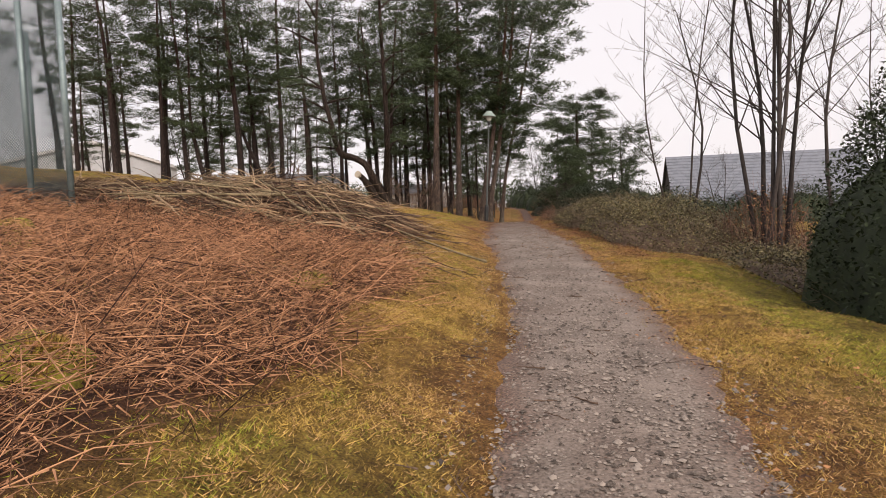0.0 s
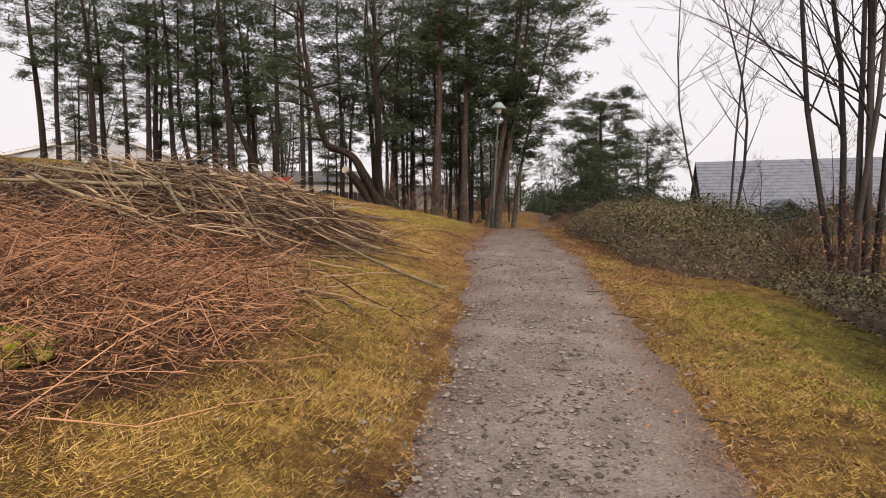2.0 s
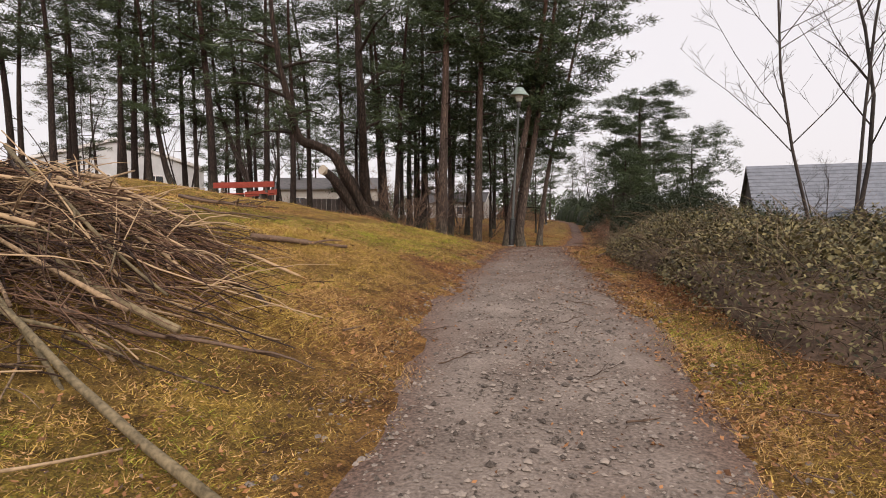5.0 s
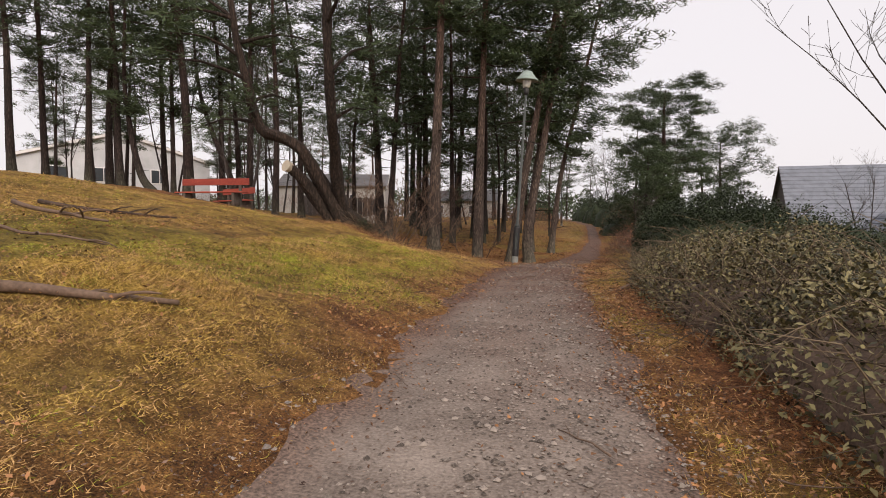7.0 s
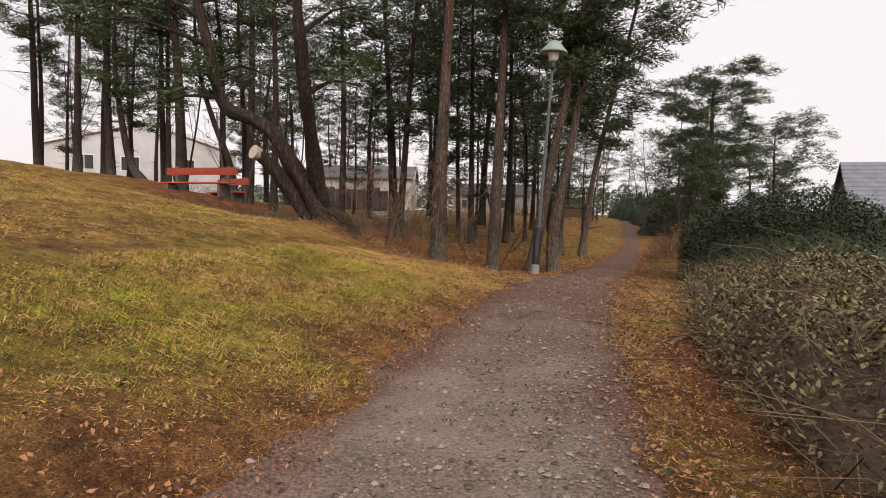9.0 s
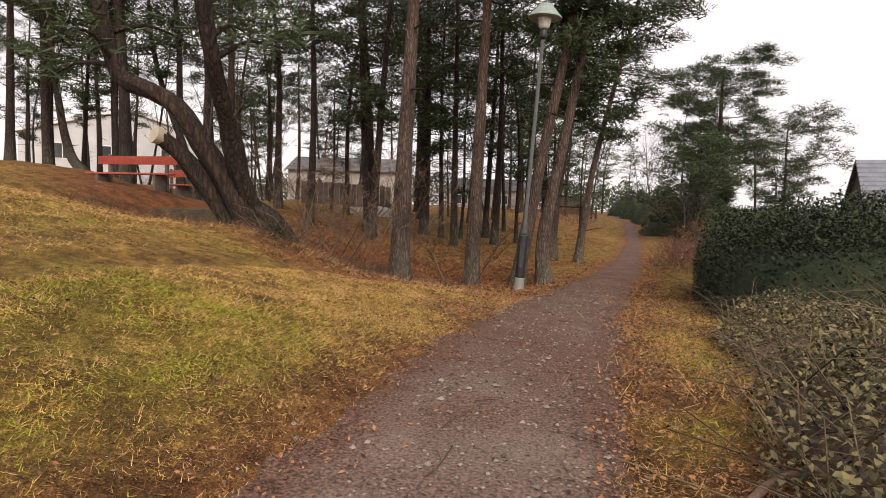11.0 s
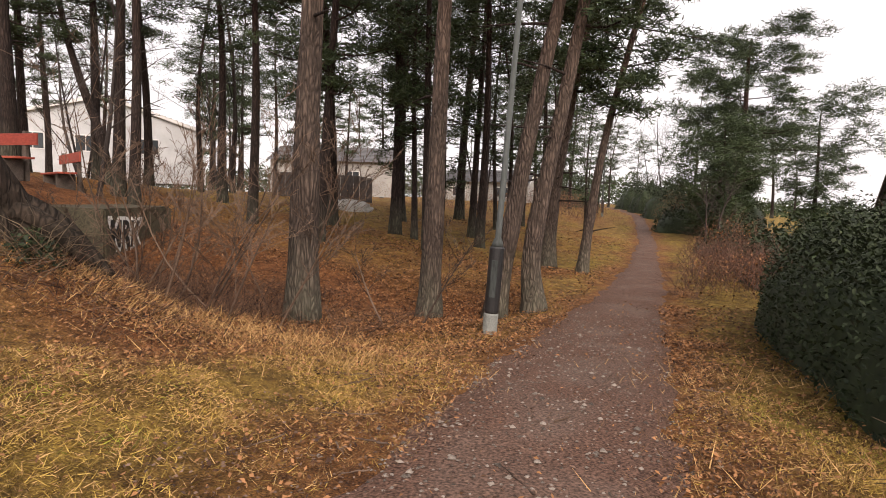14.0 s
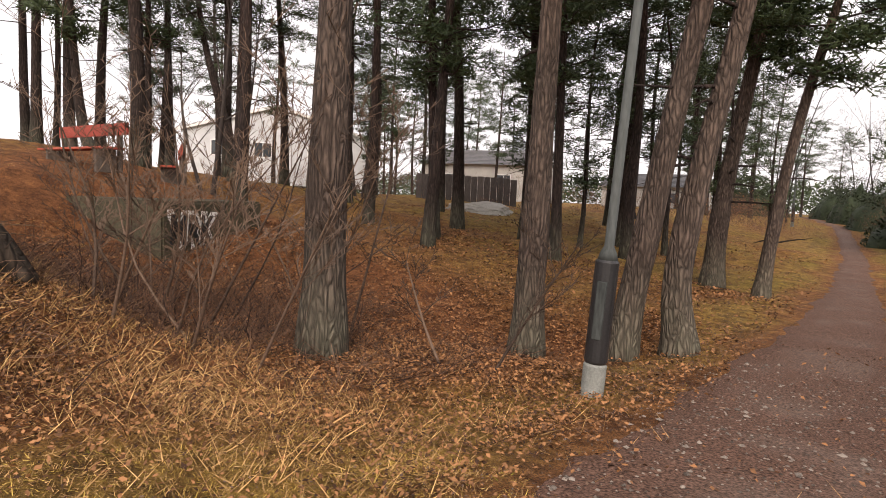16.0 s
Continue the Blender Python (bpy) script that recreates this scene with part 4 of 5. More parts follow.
def spikes(p, d, length, width):
    """Single-triangle blades: co, faces."""
    n = len(p)
    side = unit(np.cross(d, R.normal(size=(n, 3)))) * width[:, None] * 0.5
    co = np.stack([p - side, p + side, p + d * length[:, None]], 1).reshape(-1, 3)
    return co, np.arange(3 * n).reshape(-1, 3)


def leaves_at(p, size, low=-25, high=40):
    """Diamond leaves, each a folded quad."""
    n = len(p)
    d = units(n, low, high)
    s = unit(np.cross(d, R.normal(size=(n, 3)) * 0.4 + np.array([0, 0, 1.0])))
    a, w = size[:, None], size[:, None] * R.uniform(0.2, 0.34, n)[:, None]
    lift = np.array([0, 0, 1.0]) * (size * R.uniform(-0.1, 0.22, n))[:, None]
    co = np.stack([p - d * a * 0.5, p + s * w + lift, p + d * a * 0.5, p - s * w * R.uniform(0.5, 1.1, n)[:, None] + lift * 0.4 - d * a * 0.08], 1).reshape(-1, 3)
    return co, np.arange(4 * n).reshape(-1, 4)


def rods(p, q, r0, r1, sag):
    """Three-sided rods of two segments from p to q: co, faces."""
    n = len(p)
    d = unit(q - p)
    a = unit(np.cross(d, R.normal(size=(n, 3))))
    b = np.cross(d, a)
    m = (p + q) / 2 + sag
    rings = []
    for c, r in ((p, r0), (m, (r0 + r1) / 2), (q, r1)):
        for k in range(3):
            t = 2 * np.pi * k / 3
            rings.append(c + (a * np.cos(t) + b * np.sin(t)) * r[:, None])
    co = np.stack(rings, 1).reshape(-1, 3)
    base = np.arange(n)[:, None] * 9
    f = []
    for s in range(2):
        for k in range(3):
            j = (k + 1) % 3
            f.append(base + np.array([s * 3 + k, s * 3 + j, s * 3 + 3 + j, s * 3 + 3 + k]))
    return co, np.stack(f, 1).reshape(-1, 4)


def scatter(n, x0, x1, y0, y1):
    return R.uniform(x0, x1, n), R.uniform(y0, y1, n)


def off_path(x, y, margin):
    return (x < path_l(y) - margin + 0.22 * vnoise(x * 3, y * 3, 51)) | (x > path_r(y) + margin + 0.22 * vnoise(x * 3, y * 3, 52))


# Grass: dense close to the path, thinner up the bank.
def grass():
    xs, ys = [], []
    for n, x0, x1, y0, y1 in ((1750000, -1.8, 5.2, 7.4, 34), (260000, -9.0, -2.4, 16, 36), (45000, -2.5, 5.2, 34, 60), (26000, -16, -4, 18, 36), (70000, 5.2, 8.4, 8, 20)):
        x, y = scatter(n, x0, x1, y0, y1)
        xs.append(x), ys.append(y)
    x, y = np.concatenate(xs), np.concatenate(ys)
    keep = off_path(x, y, -0.12) & (R.rand(len(x)) > 0.88 * bracken_zone(x, y)) & (R.rand(len(x)) > 0.84 * leafy_zone(x, y))
    keep &= (0.68 + 0.45 * vnoise(x * 1.4, y * 1.4, 55) + 0.3 * vnoise(x * 5, y * 5, 56)) > R.rand(len(x)) * 0.9
    x, y = x[keep], y[keep]
    p = np.column_stack([x, y, heights(x, y) - 0.015])
    flow = np.column_stack([np.cos(4 * vnoise(x * 0.5, y * 0.5, 57)), np.sin(4 * vnoise(x * 0.5, y * 0.5, 57)), np.zeros(len(x))])
    d = unit(units(len(x), 4, 46) + 0.5 * flow)
    ln = np.where(R.rand(len(x)) < 0.025, R.uniform(0.07, 0.13, len(x)), R.uniform(0.022, 0.062, len(x))) * (1 + 0.5 * vnoise(x * 0.8, y * 0.8, 58))
    wd = R.uniform(0.003, 0.0065, len(x)) * (1 + 0.10 * np.maximum(0, np.abs(x - 2) - 2))
    pick = green_zone(x, y) * 0.62 + R.rand(len(x)) * 0.4 + 0.08 + 0.22 * vnoise(x * 4.5, y * 4.5, 53)
    brown = R.rand(len(x)) < 0.4 + 0.25 * vnoise(x * 0.7, y * 0.7, 59) + 0.3 * vnoise(x * 3.7, y * 3.7, 54) + 0.4 * leafy_zone(x, y)
    for name, sel, m, label in (("green_grass", (pick > 0.62) & ~brown, "green", "short green grass in mossy patches"), ("winter_grass", (pick <= 0.62) & ~brown, "grass", "matted yellow winter grass"), ("straw_grass", brown, "straw", "bleached brown dead grass")):
        co, f = spikes(p[sel], d[sel], ln[sel], wd[sel])
        stuff(name, co, f, M[m], label, "grass")


grass()


# Tall pale tussocks under the trees and at the foot of the thickets.
def tussocks():
    x, y = [], []
    for cx, cy, n in [(-3.2, 33.2, 700), (-2.6, 33.9, 300), (-4.6, 33.6, 500), (-5.6, 34.6, 400), (-1.6, 35.6, 150), (-3.4, 34.8, 200), (3.0, 34.2, 500), (3.2, 31.8, 400), (-5.2, 31.8, 500), (-6.5, 33.4, 700), (-1.0, 33.6, 500), (3.6, 28.3, 400), (-0.6, 35.2, 300), (-1.6, 33.0, 900), (-2.4, 32.6, 900), (-0.6, 33.0, 600), (-3.6, 32.4, 900), (-0.9, 34.2, 350), (-4.4, 32.8, 700), (-2.0, 34.0, 250)]:
        x.append(R.normal(cx, 0.6, int(n * 1.2))), y.append(R.normal(cy, 0.45, int(n * 1.2)))
    x, y = np.concatenate(x), np.concatenate(y)
    p = np.column_stack([x, y, heights(x, y) - 0.02])
    co, f = spikes(p, units(len(x), 8, 60), R.uniform(0.08, 0.24, len(x)), R.uniform(0.004, 0.009, len(x)))
    stuff("grass_tussocks", co, f, M["straw"], "tall bleached grass tussocks under the trees", "grass")


tussocks()


def dead_stems():
    """Tangle of dead stems in the hollow under the crooked tree."""
    n = 9000
    x, y = R.uniform(-8.0, -1.2, n), R.uniform(31.6, 38.0, n)
    keep = 0.5 + 0.6 * vnoise(x * 0.7, y * 0.7, 66) > R.rand(n)
    x, y = x[keep], y[keep]
    n = len(x)
    p = np.column_stack([x, y, heights(x, y) - 0.01])
    q = p + units(n, 2, 38) * R.uniform(0.1, 0.55, n)[:, None]
    q[:, 2] = np.maximum(q[:, 2], heights(q[:, 0], q[:, 1]) + 0.02)
    r = R.uniform(0.002, 0.005, n)
    co, f = rods(p, q, r, r * 0.5, R.normal(0, 0.05, (n, 3)))
    stuff("dead_stems", co, f, M["brush"], "tangled dead brown plant stems in the hollow", "stems")


def twig_tangle():
    """Dark bare twigs that stand and lean round the saplings."""
    n = 4200
    x, y = R.normal(-4.1, 1.1, n), R.normal(34.9, 0.75, n)
    keep = (0.55 + 0.7 * vnoise(x * 1.1, y * 1.1, 67) > R.rand(n)) & (x < -2.35)
    x, y = x[keep], y[keep]
    n = len(x)
    p = np.column_stack([x, y, heights(x, y) - 0.01])
    q = p + units(n, 8, 70) * R.uniform(0.12, 0.68, n)[:, None]
    q[:, 2] = np.maximum(q[:, 2], heights(q[:, 0], q[:, 1]) + 0.02)
    r = R.uniform(0.002, 0.0055, n)
    co, f = rods(p, q, r, r * 0.5, R.normal(0, 0.06, (n, 3)))
    stuff("twig_tangle", co, f, M["brush"], "dark tangle of bare twigs in the hollow", "twigs")


dead_stems()
twig_tangle()


def bracken():
    x, y = scatter(48000, -15, 2.0, 4.5, 17)
    keep = (bracken_zone(x, y) > R.rand(len(x))) & (R.rand(len(x)) < np.clip(1.2 - 0.075 * np.abs(x - 1), 0.3, 1))
    x, y = x[keep], y[keep]
    n = len(x)
    z = heights(x, y)
    p = np.column_stack([x, y, z + R.uniform(-0.02, 0.26, n)])
    d = units(n, -12, 26)
    ln = R.uniform(0.15, 0.85, n)
    q = p + d * ln[:, None]
    q[:, 2] = np.maximum(q[:, 2], heights(q[:, 0], q[:, 1]) + 0.005)
    r = R.uniform(0.0016, 0.005, n)
    sag = R.normal(0, 0.1, (n, 3)) + np.array([0, 0, 0.03])
    co, f = rods(p, q, r, r * 0.5, sag)
    stuff("bracken_stalks", co, f, M["bracken"], "flattened rust-brown stalks of dead bracken", "bracken")
    k = R.randint(0, n, 80000)
    u = R.rand(len(k))[:, None]
    c = p[k] * (1 - u) + q[k] * u + R.normal(0, 0.035, (len(k), 3))
    c[:, 2] = np.maximum(c[:, 2], heights(c[:, 0], c[:, 1]) + 0.005)
    co, f = blades(c, units(len(k), -40, 40), R.uniform(0.025, 0.075, len(k)), R.uniform(0.004, 0.010, len(k)), 0.3, 0.4)
    stuff("bracken_fronds", co, f, M["bracken"], "curled dry fronds of dead bracken", "bracken")


bracken()


def litter():
    xs, ys = [], []
    for n, x0, x1, y0, y1 in ((70000, -9, 0.5, 31, 41), (52000, -6, 0.2, 32, 37), (26000, -14, 1, 43, 58), (34000, -8, 0.8, 36.5, 46), (56000, 2.2, 4.6, 17, 40), (42000, -3, 1.8, 12, 31), (34000, -9, -2, 19, 33), (5000, 0.4, 2.6, 24, 40), (9000, -1.5, 3.0, 30, 37), (7000, 3.4, 5.0, 7, 19)):
        x, y = scatter(n, x0, x1, y0, y1)
        xs.append(x), ys.append(y)
    x, y = np.concatenate(xs), np.concatenate(ys)
    keep = R.rand(len(x)) < 0.16 + 0.3 * np.clip(vnoise(x * 0.9, y * 0.9, 62), 0, 1) + 0.9 * leafy_zone(x, y) * (0.55 + 0.6 * vnoise(x * 1.1, y * 1.1, 61))
    keep &= off_path(x, y, -0.18) | (R.rand(len(x)) < 0.12)
    x, y = x[keep], y[keep]
    p = np.column_stack([x, y, heights(x, y) + R.uniform(0.015, 0.05, len(x))])
    co, f = leaves_at(p, R.uniform(0.014, 0.044, len(x)) * np.clip(1 + (y - 33) / 10, 1, 2.4))
    stuff("fallen_leaves", co, f, M["leaf"], "wet brown fallen leaves over the ground", "leaves")


litter()


def pebbles():
    y = 6.5 + 32 * R.rand(46000) ** 1.25
    y = y[R.rand(len(y)) > 0.68 * np.clip((y - 21) / 6, 0, 1)]
    n = len(y)
    u = R.uniform(-0.16, 1.14, n)
    x = path_l(y) + (path_r(y) - path_l(y)) * u
    s = np.where(R.rand(n) < 0.09, R.uniform(0.014, 0.03, n), R.uniform(0.006, 0.015, n))
    z = heights(x, y) + np.maximum(0.055 * (1 - (2 * u - 1) ** 4) - 0.03, -0.02) + s * 0.25
    c = np.column_stack([x, y, z])
    shape = np.array([[1, 0, 0], [0, 1, 0], [-1, 0, 0], [0, -1, 0], [0, 0, 0.6], [0, 0, -0.6]])
    v = shape[None] * R.uniform(0.6, 1.3, (n, 6, 1))
    a = R.uniform(0, 6.3, n)
    rot = np.stack([np.stack([np.cos(a), -np.sin(a), 0 * a], 1), np.stack([np.sin(a), np.cos(a), 0 * a], 1), np.stack([0 * a, 0 * a, 1 + 0 * a], 1)], 1)
    co = np.einsum("nij,nkj->nki", rot, v) * s[:, None, None] + c[:, None]
    f = np.array([[0, 1, 4], [1, 2, 4], [2, 3, 4], [3, 0, 4]])
    faces = (np.arange(n)[:, None, None] * 6 + f[None]).reshape(-1, 3)
    stuff("gravel", co.reshape(-1, 3), faces, M["stone"], "loose grey gravel on the footpath", "gravel")


pebbles()


def crumbs():
    """Broken leaf bits and needles on the path, thicker under the trees."""
    n = 42000
    y = 9 + 33 * R.rand(n) ** 0.8
    x = path_l(y) + (path_r(y) - path_l(y)) * R.uniform(-0.5, 1.2, n)
    keep = R.rand(n) < np.clip((y - 15) / 8, 0.2, 1) * (0.6 + 0.5 * vnoise(x * 1.5, y * 1.5, 63))
    x, y = x[keep], y[keep]
    p = np.column_stack([x, y, heights(x, y) + R.uniform(0.02, 0.034, len(x))])
    co, f = leaves_at(p, R.uniform(0.012, 0.034, len(x)), -12, 20)
    stuff("leaf_crumbs", co, f, M["crumb"], "dark crumbled leaves trodden into the path", "leaves")


crumbs()


# ---- sticks and the heap of cut branches ----
def stick_mesh(name, length, r, seed, forks=2, material="twig", sides=6, wob=1.0):
    rng = random.Random(seed)
    pts = [Vector((length * (k / 5 - 0.5), rng.gauss(0, length * 0.02 * wob), rng.gauss(0, length * 0.014 * wob))) for k in range(6)]
    line = bend(pts, 9)
    v, f = [], []
    tube(v, f, line, [r * (1 - 0.6 * k / 8) for k in range(9)], sides)
    for _ in range(forks):
        i = rng.randint(3, 7)
        e = line[i] + Vector((rng.uniform(0.1, 0.3) * length, rng.choice((-1, 1)) * rng.uniform(0.06, 0.2) * length, rng.uniform(-0.02, 0.1) * length))
        tube(v, f, bend([line[i], line[i].lerp(e, 0.5) + Vector((0, 0, 0.02 * length)), e], 4), [r * 0.5, r * 0.4, r * 0.3, r * 0.15], 4, cap=False)
    me = bpy.data.meshes.new(name)
    me.from_pydata([tuple(q) for q in v], [], f)
    me.materials.append(M[material])
    me.polygons.foreach_set("use_smooth", [True] * len(me.polygons))
    return me


rs = random.Random(9)
small = [stick_mesh("twig", rs.uniform(0.15, 0.6), rs.uniform(0.003, 0.008), 100 + k, 2) for k in range(6)]
for k in range(84):
    y = rs.uniform(8.5, 34)
    x = float(path_l(y)) + (float(path_r(y)) - float(path_l(y))) * rs.uniform(-0.35, 1.3)
    t = tagged(new("twig", small[k % 6]), "thin dark fallen twig on the path", "twig", "fallen twigs")
    t.matrix_basis = pose(x, y, ground_z(x, y) + 0.035, rs.uniform(-4, 4), rs.uniform(-4, 4), rs.uniform(0, 360))
large = [stick_mesh("fallen_branch", ln, r, 200 + k, 3) for k, (ln, r) in enumerate(((1.6, 0.03), (1.3, 0.02), (1.9, 0.025)))]
for k, (x, y, turn) in enumerate(((-2.9, 23.0, -8), (-2.0, 22.0, 12), (-0.3, 19.2, 150), (-3.4, 24.2, 35), (0.5, 17.6, 20), (3.4, 27.4, 62), (-3.6, 35.0, 30), (-5.0, 35.6, -20))):
    t = tagged(new("fallen_branch", large[k % 3]), "dark wet fallen branch lying on the grass", "branch", "stray branches")
    slope = math.degrees(math.atan2(ground_z(x + 0.5 * math.cos(radians(turn)), y + 0.5 * math.sin(radians(turn))) - ground_z(x - 0.5 * math.cos(radians(turn)), y - 0.5 * math.sin(radians(turn))), 1.0))
    t.matrix_basis = Matrix.Translation((x, y, ground_z(x, y) + 0.05)) @ Euler((0, radians(-slope), radians(turn))).to_matrix().to_4x4()

cut = [stick_mesh("cut_stick", rs.uniform(0.5, 1.3), rs.uniform(0.007, 0.016), 240 + k, 1, "branch", 6, 0.5) for k in range(6)]
for k in range(64):
    y = rs.uniform(14.4, 18.4)
    x = rs.uniform(-2.2, 1.5) - 0.2 * (y - 14)
    turn = rs.gauss(-24, 35)
    t = tagged(new("cut_stick", cut[k % 6]), "loose cut stick lying on the turf by the heap", "stick", "loose sticks by the heap")
    slope = math.degrees(math.atan2(ground_z(x + 0.4 * math.cos(radians(turn)), y + 0.4 * math.sin(radians(turn))) - ground_z(x - 0.4 * math.cos(radians(turn)), y - 0.4 * math.sin(radians(turn))), 0.8))
    t.matrix_basis = Matrix.Translation((x, y, ground_z(x, y) + 0.035)) @ Euler((0, radians(-slope), radians(turn))).to_matrix().to_4x4()
log = tagged(new("fallen_branch", stick_mesh("fallen_branch", 1.1, 0.042, 230, 2, "twig", 10)), "short thick dark branch lying on the mossy grass", "branch", "stray branches")
log.matrix_basis = Matrix.Translation((-0.43, 21.02, ground_z(-0.43, 21.02) + 0.03)) @ (Vector((0.83, 0.46, -0.12)).to_track_quat("X", "Z").to_matrix().to_4x4())


def heap_h(x, y):
    """Height of the heap of branches over the ground."""
    u, v = (x + 2.9) * 0.97 + (y - 17.8) * 0.24, (y - 17.8) * 0.97 - (x + 2.9) * 0.24
    low = 0.28 * max(0.0, 1 - ((x + 5.6) / 3.2) ** 2 - ((y - 17.6) / 2.2) ** 2) ** 0.6
    return max(low, 0.62 * max(0.0, 1 - (u / 2.9) ** 2 - (v / 3.0) ** 2) ** 0.55)


heap = tagged(new("brush_heap"), "large heap of cut branches and brushwood on the bank", "brush heap")
kinds_b = [stick_mesh("branch", rs.uniform(1.6, 3.5), rs.uniform(0.009, 0.022), 300 + k, 4, "branch", 6, 0.5) for k in range(12)]
for k in range(300):
    while True:
        x, y = rs.uniform(-8.6, 0.9), rs.uniform(14.6, 21.4)
        if heap_h(x, y) > 0.22:
            break
    turn = rs.gauss(-20, 24) + (180 if rs.random() < 0.3 else 0)
    c, s = math.cos(radians(turn)), math.sin(radians(turn))
    h = [heap_h(x + c * o, y + s * o) + ground_z(x + c * o, y + s * o) for o in (-0.9, 0, 0.9)]
    slope = math.atan2(h[2] - h[0], 1.8)
    b = new("branch", kinds_b[k % 12])
    b.parent = heap
    z = ground_z(x, y) + heap_h(x, y) * rs.choice((rs.uniform(0.1, 0.95), rs.uniform(0.7, 1.0)))
    b.matrix_basis = Matrix.Translation((x, y, z)) @ Euler((0, -slope + rs.gauss(0, 0.1), radians(turn))).to_matrix().to_4x4()
thick = [stick_mesh("thick_branch", rs.uniform(1.4, 2.8), rs.uniform(0.018, 0.03), 340 + k, 2, "branch" if k % 3 else "pale_pole", 7, 0.4) for k in range(6)]
for k in range(44):
    while True:
        x, y = rs.uniform(-4.6, 0.2), rs.uniform(14.8, 20.0)
        if heap_h(x, y) > 0.25:
            break
    turn = rs.gauss(-18, 26) + (180 if rs.random() < 0.3 else 0)
    c, d = math.cos(radians(turn)), math.sin(radians(turn))
    h = [heap_h(x + c * o, y + d * o) + ground_z(x + c * o, y + d * o) for o in (-0.8, 0, 0.8)]
    b = new("thick_branch", thick[k % 6])
    b.parent = heap
    b.matrix_basis = Matrix.Translation((x, y, h[1] * 0.5 + (h[0] + h[2]) * 0.25 + rs.uniform(0.0, 0.16))) @ Euler((0, -math.atan2(h[2] - h[0], 1.6) + rs.gauss(0, 0.05), radians(turn))).to_matrix().to_4x4()
poles = [stick_mesh("pole", ln, r, 400 + k, 1, "pale_pole", 8, 0.4) for k, (ln, r) in enumerate(((4.6, 0.024), (3.8, 0.028), (3.4, 0.022), (4.0, 0.024)))]
for k, (x0, y0, x1, y1, lift) in enumerate(((1.8, 16.4, -2.5, 18.0, 0.35), (0.6, 17.6, -3.0, 18.6, 0.5), (-0.5, 16.9, -3.4, 17.3, 0.3), (-0.2, 17.2, -3.9, 18.0, 0.6), (-1.0, 16.4, -4.0, 16.9, 0.25))):
    a = Vector((x0, y0, ground_z(x0, y0) + 0.06))
    e = Vector((x1, y1, ground_z(x1, y1) + heap_h(x1, y1) * 0.8 + lift * 0.4))
    b = new("pole", poles[k % 4])
    b.parent = heap
    tagged(b, "long pale cut pole")
    b.matrix_basis = Matrix.Translation((a + e) / 2) @ (e - a).to_track_quat("X", "Z").to_matrix().to_4x4()


def brushwood():
    n = 7000
    x, y = scatter(n * 3, -9.0, 1.1, 14.6, 21.4)
    h = np.array([heap_h(a, b) for a, b in zip(x, y)])
    keep = (h > 0.05)
    x, y, h = x[keep][:n], y[keep][:n], h[keep][:n]
    n = len(x)
    p = np.column_stack([x, y, heights(x, y) + h * R.uniform(0.3, 1.1, n)])
    a = np.radians(R.normal(-24, 32, n) + 180 * (R.rand(n) < 0.35))
    ln = R.uniform(0.3, 1.2, n)
    q = p + np.column_stack([np.cos(a), np.sin(a), R.normal(0, 0.16, n)]) * ln[:, None]
    g = heights(q[:, 0], q[:, 1]) + 0.02
    top = g + np.array([heap_h(a_, b_) for a_, b_ in zip(q[:, 0], q[:, 1])]) * 1.15 + 0.12
    q[:, 2] = np.clip(q[:, 2], g, top)
    r = R.uniform(0.003, 0.009, n)
    co, f = rods(p, q, r, r * 0.4, R.normal(0, 0.05, (n, 3)))
    stuff("brushwood", co, f, M["brush"], "", "", heap)


brushwood()


